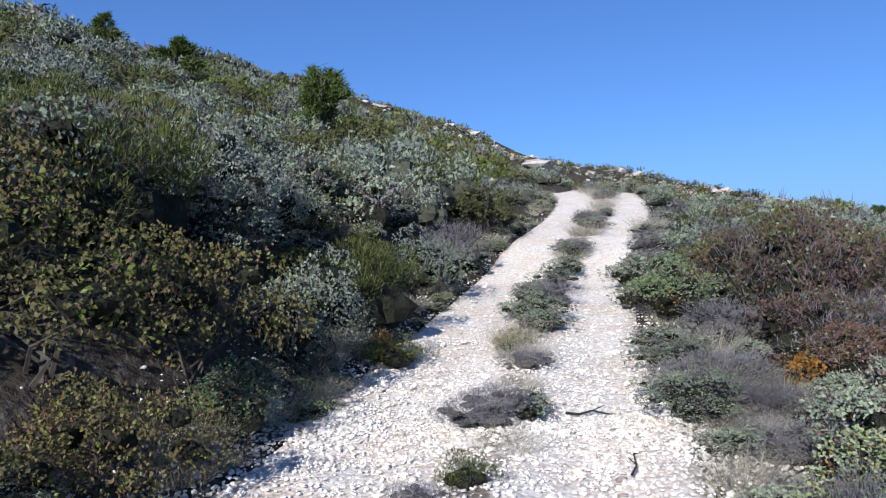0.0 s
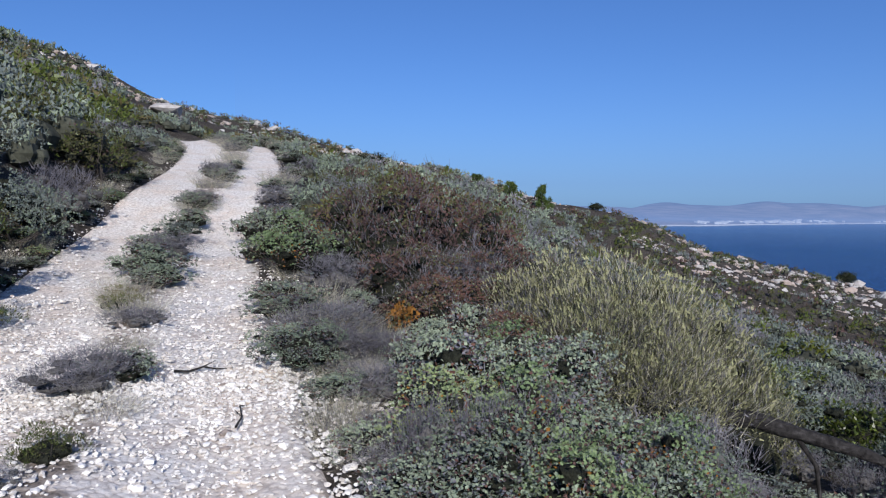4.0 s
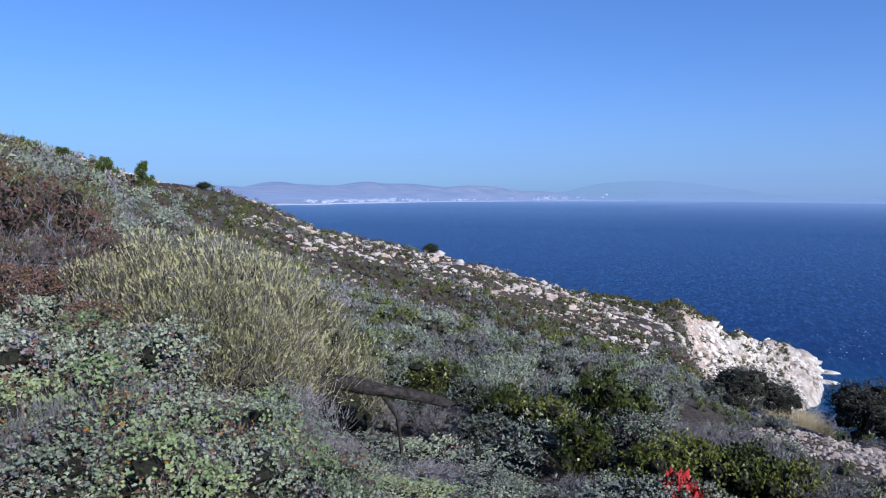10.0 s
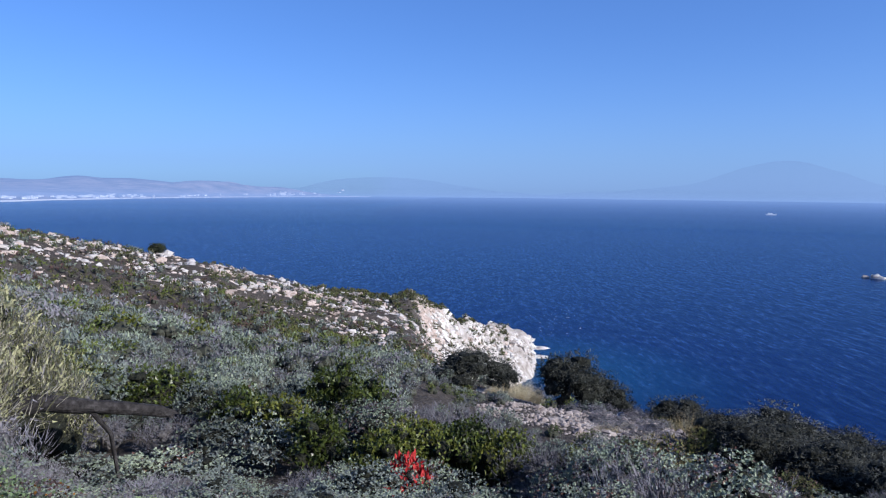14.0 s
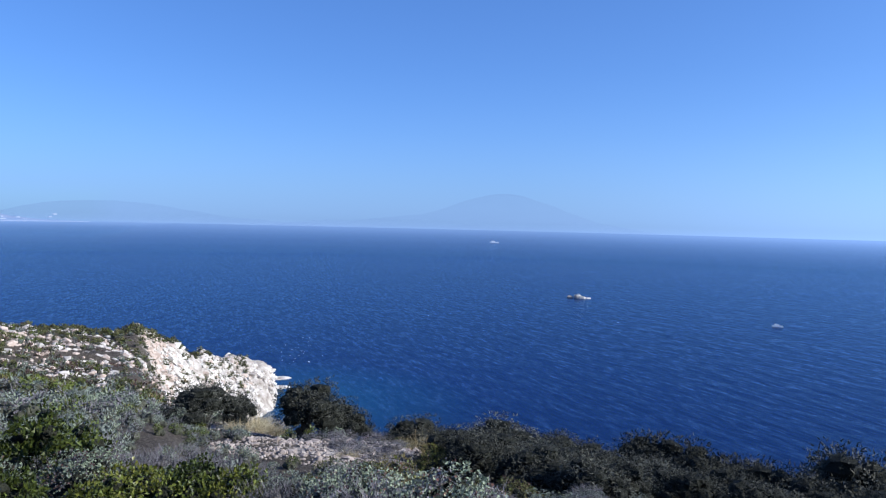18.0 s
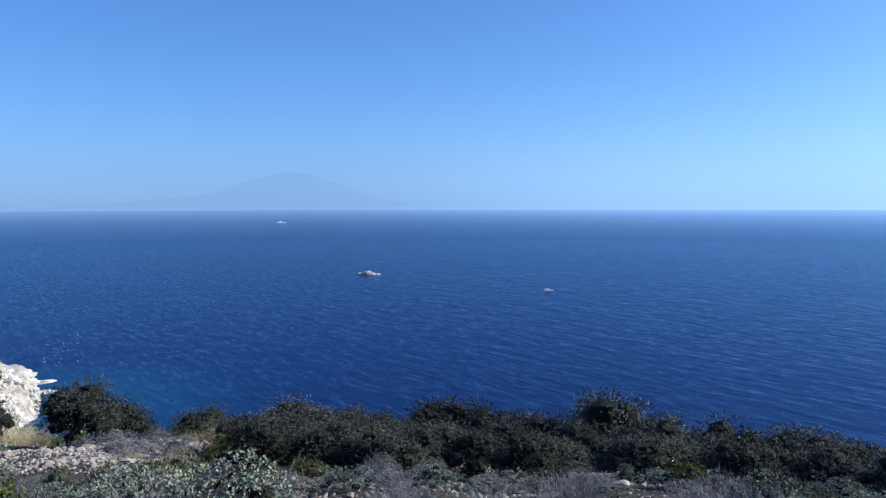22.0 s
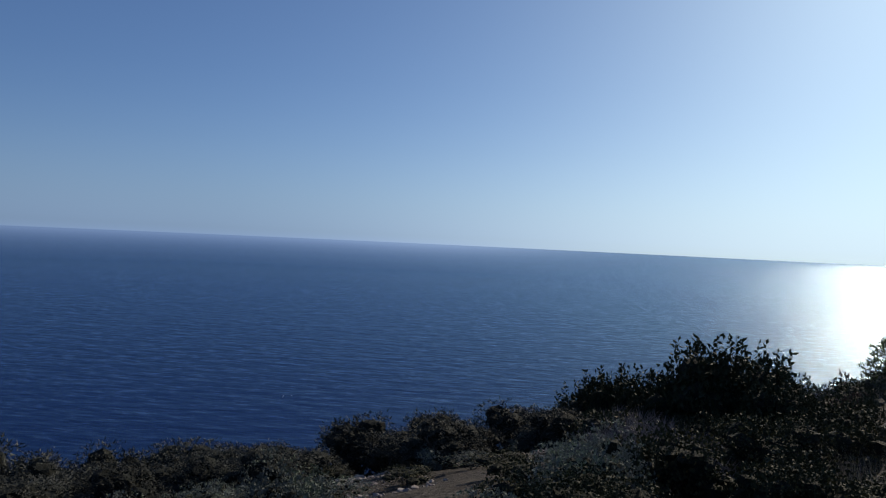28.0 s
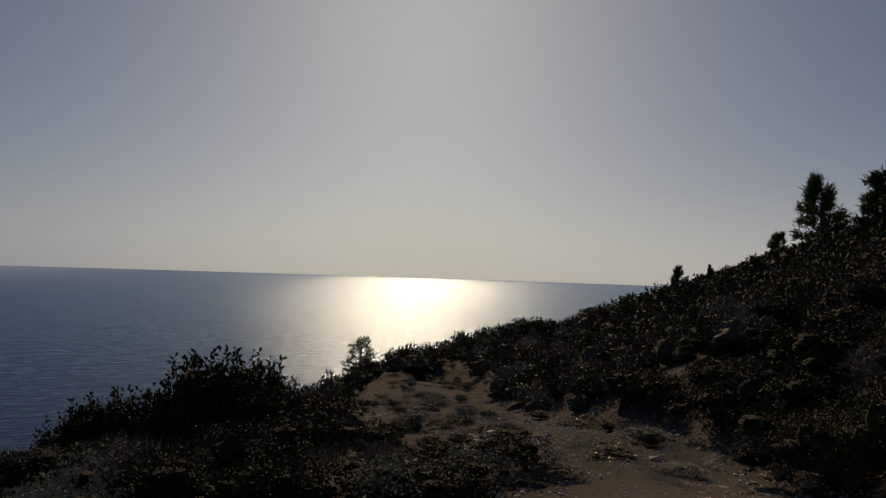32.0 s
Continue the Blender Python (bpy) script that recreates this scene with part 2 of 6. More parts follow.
def road_material():
    m, tree, bsdf = material("pale_gravel")
    pos = tree.nodes.new("ShaderNodeNewGeometry").outputs["Position"]
    vor = tree.nodes.new("ShaderNodeTexVoronoi")
    vor.inputs["Scale"].default_value = 26.0
    tree.links.new(pos, vor.inputs["Vector"])
    n1, n2 = noise_tex(tree, 40.0, 5.0, pos), noise_tex(tree, 1.4, 4.0, pos)
    tone = tree.nodes.new("ShaderNodeSeparateColor")
    tree.links.new(vor.outputs["Color"], tone.inputs[0])
    stone = ramp(tree, tone.outputs[0], [(0.0, (0.58, 0.535, 0.505)), (0.5, (0.76, 0.72, 0.695)), (1.0, (0.86, 0.83, 0.805))])
    joint = ramp(tree, vor.outputs["Distance"], [(0.0, (1, 1, 1)), (0.55, (0.9, 0.89, 0.87)), (0.75, (0.55, 0.5, 0.46))])
    col = mix_col(tree, 1.0, stone, joint, "MULTIPLY")
    warm = ramp(tree, n2, [(0.42, (1, 1, 1)), (0.65, (0.92, 0.8, 0.7))])
    col = mix_col(tree, 1.0, col, warm, "MULTIPLY")
    col = mix_col(tree, 0.35, col, ramp(tree, n1, [(0.3, (0.5, 0.46, 0.42)), (0.7, (0.84, 0.81, 0.77))]))
    attr = tree.nodes.new("ShaderNodeAttribute")
    attr.attribute_name = "soil"
    edge = math_node(tree, "ADD", attr.outputs["Fac"], math_node(tree, "MULTIPLY", math_node(tree, "SUBTRACT", noise_tex(tree, 5.0, 5.0, pos), 0.5), 1.3))
    sharp = tree.nodes.new("ShaderNodeMapRange")
    sharp.inputs[1].default_value, sharp.inputs[2].default_value = 0.4, 0.65
    tree.links.new(edge, sharp.inputs[0])
    bend_shade = tree.nodes.new("ShaderNodeAttribute")
    bend_shade.attribute_name = "bend_shade"
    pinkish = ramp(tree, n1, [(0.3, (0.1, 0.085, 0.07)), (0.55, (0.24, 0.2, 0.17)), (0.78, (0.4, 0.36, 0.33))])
    # near-black soil: the bend's shade against the sun put into its colour
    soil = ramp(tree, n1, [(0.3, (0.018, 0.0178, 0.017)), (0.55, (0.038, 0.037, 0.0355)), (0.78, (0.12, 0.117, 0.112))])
    tree.links.new(mix_col(tree, sharp.outputs[0], col, mix_col(tree, bend_shade.outputs["Fac"], pinkish, soil)), bsdf.inputs["Base Color"])
    bsdf.inputs["Roughness"].default_value = 0.95
    bsdf.inputs["Specular IOR Level"].default_value = 0.05
    bump(tree, bsdf, math_node(tree, "SUBTRACT", n1, vor.outputs["Distance"]), 0.45, 0.015)
    return m


GRAVEL = road_material()


def sea_material():
    m, tree, bsdf = material("sea_water")
    pos = tree.nodes.new("ShaderNodeNewGeometry").outputs["Position"]
    turn = tree.nodes.new("ShaderNodeMapping")
    turn.inputs["Rotation"].default_value = (0, 0, radians(-32))
    turn.inputs["Scale"].default_value = (0.3, 1.0, 1.0)
    tree.links.new(pos, turn.inputs[0])
    swell, ripple = noise_tex(tree, 0.24, 2.0, turn.outputs[0], 0.45), noise_tex(tree, 1.2, 3.0, turn.outputs[0], 0.55)
    patch = noise_tex(tree, 0.006, 3.0, pos)
    deep = ramp(tree, patch, [(0.35, (0.0002, 0.0045, 0.041)), (0.65, (0.0003, 0.006, 0.05))])
    # shallow water over pale rock by the headland
    off = tree.nodes.new("ShaderNodeVectorMath")
    off.operation = "DISTANCE"
    tree.links.new(pos, off.inputs[0])
    off.inputs[1].default_value = (176, -20, SEA)
    near = tree.nodes.new("ShaderNodeMapRange")
    near.inputs[1].default_value, near.inputs[2].default_value = 50, 8
    tree.links.new(off.outputs["Value"], near.inputs[0])
    body = mix_col(tree, near.outputs[0], deep, (0.003, 0.04, 0.1))
    height_ = math_node(tree, "ADD", swell, math_node(tree, "MULTIPLY", ripple, 0.16))
    relief = tree.nodes.new("ShaderNodeBump")
    relief.inputs["Strength"].default_value, relief.inputs["Distance"].default_value = 1.0, 0.38
    tree.links.new(height_, relief.inputs["Height"])
    depth = tree.nodes.new("ShaderNodeBsdfDiffuse")
    tree.links.new(body, depth.inputs[0])
    tree.links.new(relief.outputs[0], depth.inputs["Normal"])
    shine = tree.nodes.new("ShaderNodeBsdfGlossy")
    shine.inputs["Roughness"].default_value = 0.16
    shine.inputs[0].default_value = (0.56, 0.8, 1.0, 1)
    tree.links.new(relief.outputs[0], shine.inputs["Normal"])
    mixer = tree.nodes.new("ShaderNodeMixShader")
    edge = tree.nodes.new("ShaderNodeFresnel")
    edge.inputs["IOR"].default_value = 1.33
    tree.links.new(relief.outputs[0], edge.inputs["Normal"])
    tree.links.new(math_node(tree, "ADD", math_node(tree, "MULTIPLY", edge.outputs[0], 0.32), 0.045), mixer.inputs[0])
    tree.links.new(depth.outputs[0], mixer.inputs[1])
    tree.links.new(shine.outputs[0], mixer.inputs[2])
    # the steep faces of the waves, which flash towards the sun
    leaning = ramp(tree, noise_tex(tree, 0.75, 3.0, turn.outputs[0], 0.6), [(0.42, (0.22, 0.22, 0.22)), (0.55, (0.42, 0.42, 0.42)), (0.68, (1, 1, 1))])
    flash = tree.nodes.new("ShaderNodeBsdfGlossy")
    flash.inputs["Roughness"].default_value = 0.24
    chop = tree.nodes.new("ShaderNodeBump")
    chop.inputs["Strength"].default_value, chop.inputs["Distance"].default_value = 1.0, 0.85
    tree.links.new(noise_tex(tree, 0.8, 3.0, turn.outputs[0], 0.55), chop.inputs["Height"])
    tree.links.new(chop.outputs[0], flash.inputs["Normal"])
    flash.inputs[0].default_value = (0.7, 0.86, 1.0, 1)
    both_ = tree.nodes.new("ShaderNodeMixShader")
    tree.links.new(math_node(tree, "MULTIPLY", leaning, math_node(tree, "ADD", math_node(tree, "MULTIPLY", edge.outputs[0], 0.42), 0.06)), both_.inputs[0])
    tree.links.new(mixer.outputs[0], both_.inputs[1])
    tree.links.new(flash.outputs[0], both_.inputs[2])
    tree.links.new(both_.outputs[0], tree.nodes["Material Output"].inputs[0])
    return m


WATER = sea_material()


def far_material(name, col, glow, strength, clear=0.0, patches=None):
    """A distant land with its haze painted in: a bluish glow bleaches the colour."""
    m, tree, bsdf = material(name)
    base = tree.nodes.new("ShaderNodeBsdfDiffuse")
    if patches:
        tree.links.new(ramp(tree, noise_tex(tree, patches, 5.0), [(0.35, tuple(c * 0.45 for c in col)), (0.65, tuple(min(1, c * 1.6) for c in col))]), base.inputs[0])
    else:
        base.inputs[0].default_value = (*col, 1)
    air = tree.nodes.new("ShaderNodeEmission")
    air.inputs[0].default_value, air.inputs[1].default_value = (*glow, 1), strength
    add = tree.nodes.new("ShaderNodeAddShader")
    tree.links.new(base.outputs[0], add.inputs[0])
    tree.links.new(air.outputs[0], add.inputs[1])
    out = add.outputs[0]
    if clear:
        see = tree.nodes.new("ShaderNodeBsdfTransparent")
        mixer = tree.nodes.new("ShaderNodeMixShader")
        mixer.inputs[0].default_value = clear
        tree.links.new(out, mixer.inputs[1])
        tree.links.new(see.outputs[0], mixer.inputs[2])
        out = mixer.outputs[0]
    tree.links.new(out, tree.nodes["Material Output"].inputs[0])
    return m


# the glow stands for haze, also on beach, houses, boats and foam
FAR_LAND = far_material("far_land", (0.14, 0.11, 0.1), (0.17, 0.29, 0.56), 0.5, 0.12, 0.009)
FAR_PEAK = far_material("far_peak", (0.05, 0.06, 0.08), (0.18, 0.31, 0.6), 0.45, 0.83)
FAR_WHITE = far_material("far_white", (0.4, 0.4, 0.4), (0.3, 0.42, 0.75), 0.3)


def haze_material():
    """A glowing see-through sheet painted as pale air over the sea, thicker towards the horizon."""
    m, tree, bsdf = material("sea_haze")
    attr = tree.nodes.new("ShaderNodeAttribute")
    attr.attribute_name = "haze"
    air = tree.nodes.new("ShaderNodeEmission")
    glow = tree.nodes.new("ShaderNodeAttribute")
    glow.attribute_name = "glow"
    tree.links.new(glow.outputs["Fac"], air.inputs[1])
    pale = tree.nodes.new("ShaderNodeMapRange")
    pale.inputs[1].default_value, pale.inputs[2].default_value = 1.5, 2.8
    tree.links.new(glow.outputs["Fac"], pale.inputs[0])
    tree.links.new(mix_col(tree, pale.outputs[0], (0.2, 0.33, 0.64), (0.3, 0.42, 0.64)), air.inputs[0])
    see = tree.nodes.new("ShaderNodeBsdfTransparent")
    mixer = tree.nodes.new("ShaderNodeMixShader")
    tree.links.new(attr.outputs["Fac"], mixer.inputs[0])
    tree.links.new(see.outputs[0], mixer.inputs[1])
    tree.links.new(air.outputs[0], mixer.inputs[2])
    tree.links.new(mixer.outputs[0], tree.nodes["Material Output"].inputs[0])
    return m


SEA_HAZE = haze_material()

# ---- terrain ----
PROFILES = {}


def slope(bearing, *pairs):
    """The height of the ground along one bearing: distance and height, by pairs."""
    PROFILES[bearing] = (np.array(pairs[0::2], float), np.array(pairs[1::2], float))


slope(0, 3, 0.0, 6, 0.35, 12, 2.0, 20, 4.3, 35, 8.1, 60, 14.3, 100, 24.8, 300, 50)
slope(10, 5, 0.12, 10, 0.5, 14, 1.35, 20, 2.9, 35, 6.1, 60, 10.4, 100, 18.8, 300, 38)
slope(15, 5, 0.13, 10, 0.5, 14.4, 1.05, 17, 1.85, 23, 3.1, 30, 4.5, 36, 5.2, 50, 6.4, 66, 9.0, 100, 15.7, 300, 31)
slope(20, 5, 0.13, 10, 0.5, 14.4, 1.05, 17, 1.8, 23, 2.9, 28, 3.9, 34, 4.35, 39, 4.5, 50, 4.5, 66, 6.3, 100, 12.8, 300, 25)
slope(30, 5, 0.1, 11, 0.5, 30, 2.5, 100, 8.4, 130, 8.6, 300, -10)
slope(40, 5, 0.0, 12, 0.1, 30, 1.0, 95, 5.0, 130, 2, 300, -46)
slope(50, 5, -0.35, 10, -1.1, 25, -2.1, 60, -2.9, 90, 1.2, 120, -10, 220, -46)
slope(60, 5, -0.75, 7.5, -1.35, 10, -1.9, 25, -4.0, 50, -5.9, 62, -6.3, 105, -4.9, 140, -20, 220, -46)
slope(70, 5, -0.95, 10, -2.2, 25, -4.7, 55, -9.0, 72, -9.8, 115, -9.5, 150, -25, 220, -46)
slope(80, 5, -1.0, 10, -2.3, 25, -5.1, 60, -12.0, 82, -14.6, 130, -16.5, 165, -36, 220, -46)
slope(85.6, 5, -1.1, 10, -2.4, 25, -5.4, 60, -12.8, 110, -19.8, 134, -17.6, 142, -18.2, 165, -44, 220, -46)
slope(86.6, 5, -1.1, 10, -2.4, 25, -5.6, 60, -13.5, 110, -22.5, 136, -25, 143, -20.6, 150, -20.6, 170, -46)
slope(88, 5, -1.1, 10, -2.5, 25, -5.8, 42, -9.4, 60, -14.8, 100, -25, 138, -32, 147, -24.4, 158, -23.0, 175, -46)
slope(90, 5, -1.1, 10, -2.5, 20, -5.3, 35, -8.4, 42, -9.4, 60, -16, 95, -27, 148, -37, 160, -29.0, 172, -27.4, 190, -46)
slope(92, 5, -1.1, 10, -2.5, 20, -5.3, 35, -8.6, 42, -9.5, 55, -17, 90, -31, 158, -41, 170, -33.0, 184, -31.4, 202, -46)
slope(93.6, 5, -1.1, 10, -2.5, 20, -5.3, 35, -8.7, 42, -9.6, 58, -21, 90, -40, 164, -44, 173, -35, 187, -33.6, 203, -46)
slope(95.2, 5, -1.1, 10, -2.5, 20, -5.3, 35, -8.8, 42, -9.8, 60, -24, 90, -44, 166, -46, 171, -43, 177, -36.5, 188, -35.4, 200, -46)
slope(96.0, 5, -1.1, 10, -2.5, 20, -5.3, 35, -9.0, 42, -11, 60, -26, 90, -46, 250, -47)
slope(105, 5, -1.1, 10, -2.5, 20, -5.5, 30, -8.1, 45, -14, 60, -24, 90, -46)
slope(130, 5, -1.1, 10, -2.6, 20, -6.2, 30, -10, 45, -17, 60, -27, 90, -46)
slope(150, 5, -1.0, 10, -2.4, 20, -5.9, 30, -9.6, 45, -17, 90, -46)
slope(165, 5, -0.9, 10, -2.1, 20, -5.3, 30, -8.7, 45, -16, 90, -46)
slope(180, 5, -0.7, 10, -1.7, 20, -4.2, 30, -7, 45, -13, 95, -46)
slope(195, 5, -0.5, 10, -1.25, 18, -2.9, 30, -5.2, 60, -15, 120, -46)
slope(205, 5, -0.4, 10, -1.1, 18, -2.3, 30, -3.3, 38, -4.0, 60, -9, 120, -46)
slope(212, 5, -0.4, 10, -1.05, 17, -1.9, 30, -2.8, 45, -3.2, 70, -8, 140, -46)
slope(220, 5, -0.4, 10, -1.0, 13, -1.35, 20, -1.5, 45, -2.1, 80, -7, 180, -46)
slope(230, 5, -0.4, 10, -0.65, 14, 0.0, 45, 0.25, 80, 0.4, 200, -12, 340, -48)
slope(238, 5, -0.35, 9, -0.3, 14, 0.6, 45, 3.1, 90, 4.6, 200, 3, 420, -48)
slope(270, 3, -0.1, 10, 2.2, 45, 13, 120, 34, 300, 60)
slope(305, 3, 0.0, 10, 2.6, 45, 14.5, 120, 36, 300, 64)
slope(350, 3, 0.15, 5, 0.6, 12, 2.9, 35, 10.2, 100, 28.8, 300, 54)
slope(340, 3, 0.3, 5, 0.9, 12, 3.6, 35, 11.8, 120, 32, 300, 58)

BEARINGS = np.array(sorted(PROFILES))
RADII = np.concatenate([[0.0], np.geomspace(0.6, 900, 420)])
TABLE = np.zeros((720, len(RADII)))
_by = np.array([np.interp(RADII, np.concatenate([[0], PROFILES[b][0]]), np.concatenate([[0], PROFILES[b][1]])) for b in BEARINGS])
for _k in range(len(RADII)):
    TABLE[:, _k] = np.interp(np.arange(720) / 2, BEARINGS, _by[:, _k], period=360)
for _k in range(4):     # round off the kinks of the profiles
    TABLE[:, 1:-1] = 0.25 * TABLE[:, :-2] + 0.5 * TABLE[:, 1:-1] + 0.25 * TABLE[:, 2:]
for _k in range(6):
    TABLE = np.where(RADII[None] < 60, 0.25 * np.roll(TABLE, 1, 0) + 0.5 * TABLE + 0.25 * np.roll(TABLE, -1, 0), TABLE)

# the track: a cart road with two wheel ruts, past the camera and on round the hill
ROAD = [(-14.6, -26.0), (-11.2, -19.8), (-8.9, -14.8), (-8.6, -9.8), (-5.7, -5.3), (-1.2, 0.0), (0.7, 4.9), (1.25, 6.4), (2.15, 9.3), (3.85, 13.6), (5.3, 16.6), (7.8, 21.8), (9.5, 26.6), (10.2, 29.6), (10.3, 32.0)]
_p = np.array(ROAD, float)
_out = []
for _i in range(len(_p) - 1):
    p0, p1, p2, p3 = _p[max(_i - 1, 0)], _p[_i], _p[_i + 1], _p[min(_i + 2, len(_p) - 1)]
    for u in np.linspace(0, 1, 24, endpoint=False):
        _out.append(0.5 * (2 * p1 + (p2 - p0) * u + (2 * p0 - 5 * p1 + 4 * p2 - p3) * u * u + (3 * p1 - p0 - 3 * p2 + p3) * u ** 3))
LINE = np.array(_out)
LINE_DIR = np.gradient(LINE, axis=0)
LINE_DIR /= np.linalg.norm(LINE_DIR, axis=1)[:, None]
LINE_RIGHT = np.stack([LINE_DIR[:, 1], -LINE_DIR[:, 0]], 1)


def raw_height(x, y):
    x, y = np.asarray(x, float), np.asarray(y, float)
    r, a = np.hypot(x, y), np.degrees(np.arctan2(x, y)) % 360
    k = np.interp(r, RADII, np.arange(len(RADII)))
    k0 = np.minimum(k.astype(int), len(RADII) - 2)
    a = a * 2
    a0 = a.astype(int) % 720
    fk, fa = k - k0, a - a.astype(int)
    a1 = (a0 + 1) % 720
    return (TABLE[a0, k0] * (1 - fk) + TABLE[a0, k0 + 1] * fk) * (1 - fa) + (TABLE[a1, k0] * (1 - fk) + TABLE[a1, k0 + 1] * fk) * fa


LINE_Z = raw_height(LINE[:, 0], LINE[:, 1])
for _k in range(40):
    LINE_Z[1:-1] = 0.25 * LINE_Z[:-2] + 0.5 * LINE_Z[1:-1] + 0.25 * LINE_Z[2:]


def road_place(x, y):
    """Signed distance from the track's middle (to its right), and the height of the track there."""
    x, y = np.atleast_1d(np.asarray(x, float)), np.atleast_1d(np.asarray(y, float))
    side, high = np.full(x.shape, 99.0), np.zeros(x.shape)
    near = np.hypot(x, y) < 62
    idx = np.nonzero(near)[0]
    for part_ in np.array_split(idx, max(1, len(idx) // 4000)):
        if not len(part_):
            continue
        dx, dy = x[part_, None] - LINE[None, :, 0], y[part_, None] - LINE[None, :, 1]
        j = np.argmin(dx * dx + dy * dy, axis=1)
        n = np.arange(len(part_))
        d = np.hypot(dx[n, j], dy[n, j])
        s = np.sign(dx[n, j] * LINE_RIGHT[j, 0] + dy[n, j] * LINE_RIGHT[j, 1])
        side[part_], high[part_] = d * s, LINE_Z[j]
    return side, high


def height(x, y, under=0.0):
    """The ground, with the bench of the track cut into it."""
    x, y = np.atleast_1d(np.asarray(x, float)), np.atleast_1d(np.asarray(y, float))
    z = raw_height(x, y)
    r = np.hypot(x, y)
    grain = smooth(2, 14, r)
    z = z + grain * (0.16 * vnoise(x, y, 3.1, 1) + 0.06 * vnoise(x, y, 1.1, 2) + np.clip(r / 90, 0, 1) * (1.1 * vnoise(x, y, 13, 3) + 0.5 * vnoise(x, y, 5, 4)))
    side, high = road_place(x, y)
    w = 1 - smooth(1.5, 2.9, np.abs(side))
    z = z * (1 - w) + (high - 0.03) * w
    return z - under * (1 - smooth(1.35, 1.6, np.abs(side)))


def rock_share(x, y):
    """How much bare limestone lies at a place: the crest of the spur, the headland's face, the stony clearings."""
    r, a = np.hypot(x, y), np.degrees(np.arctan2(x, y)) % 360
    spur = smooth(48, 56, a) * (1 - smooth(97, 99, a)) * smooth(50, 66, r + 10 * vnoise(x, y, 9, 8))
    turn = (a + 180) % 360 - 180
    hill = smooth(-22, -4, turn) * (1 - smooth(42, 54, turn)) * smooth(48, 66, r)
    cliff = smooth(84, 88, a) * (1 - smooth(97, 99, a)) * smooth(120, 140, r)
    spot = lambda b, d, s: np.exp(-(((x - polar(b, d)[0]) ** 2 + (y - polar(b, d)[1]) ** 2) / s ** 2))
    clear = 0.85 * spot(103, 26, 4.5) + 0.85 * spot(94, 37, 5.0) + 0.75 * spot(137, 19.5, 3.5) + 0.7 * spot(177, 20, 3) + 0.7 * spot(165, 19, 2.5)
    return np.clip(0.44 * spur + 0.36 * hill * smooth(60, 85, r) + 0.7 * cliff + clear, 0, 1)


def build_ground():
    rings = np.concatenate([np.geomspace(0.5, 60, 150), np.geomspace(61, 130, 50), np.arange(131, 206, 0.8), np.geomspace(207, 330, 20), [420, 600, 900]])
    # finer bearings over the headland
    ang = np.concatenate([np.arange(0, 84, 0.7), np.arange(84, 97, 0.2), np.arange(97.3, 359.7, 0.8)])
    n = len(ang)
    R, A = np.meshgrid(rings, ang, indexing="ij")
    X, Y = polar(A, R)
    Z = height(X.ravel(), Y.ravel(), under=0.12)
    x, y = X.ravel(), Y.ravel()
    rocky = rock_share(x, y)
    far = smooth(45, 90, R.ravel()) * rocky * (1 - smooth(118, 132, R.ravel()))
    Z = Z + far * (1.3 * np.abs(vnoise(x, y, 6, 11)) + 0.8 * np.abs(vnoise(x, y, 2.5, 12)) - 0.6)
    head = smooth(120, 138, R.ravel()) * smooth(83, 87, A.ravel()) * (1 - smooth(96, 97, A.ravel()))
    Z = Z + head * (0.5 * vnoise(x, y, 9, 14) + 0.8 * np.abs(vnoise(x, y, 3.6, 15)) + 0.6 * np.abs(vnoise(x, y, 1.7, 16)) - 0.3)
    step = 1.7 + 0.5 * vnoise(x, y, 11, 17)     # bedding of the limestone
    Z = Z + head * 0.2 * (np.floor(Z / step) * step + step * smooth(0.35, 0.9, Z / step - np.floor(Z / step)) - Z)
    verts = np.concatenate([[[0, 0, float(height(0, 0, under=0.12)[0])]], np.stack([x, y, Z], 1)])
    k = len(rings)
    i, j = np.meshgrid(np.arange(k - 1), np.arange(n), indexing="ij")
    j2 = (j + 1) % n
    quads = 1 + np.stack([i * n + j, (i + 1) * n + j, (i + 1) * n + j2, i * n + j2], -1).reshape(-1, 4)
    me = make_mesh("ground", verts, quads[:, ::-1], [GROUND], shade=True)
    me.attributes.new("rock", "FLOAT", "POINT").data.foreach_set("value", np.concatenate([[0], rocky]).astype(np.float32))
    ob = new("ground", me)
    cap = make_mesh("ground_core", verts[:n + 1], [[0, 1 + (q + 1) % n, 1 + q] for q in range(n)], [GROUND], shade=True)
    core = new("ground_core", cap)
    core.parent = ob
    return tagged(ob, "stony limestone hillside with thin brown soil", "hillside", kind="structure")


ground = build_ground()


def rut(c):
    """The rise of the track's middle and the dip of its ruts across its width."""
    return 0.07 * np.exp(-((c - 0.15) / 0.4) ** 2) - 0.03 * np.exp(-((c + 0.75) / 0.4) ** 2) - 0.03 * np.exp(-((c - 0.95) / 0.35) ** 2)


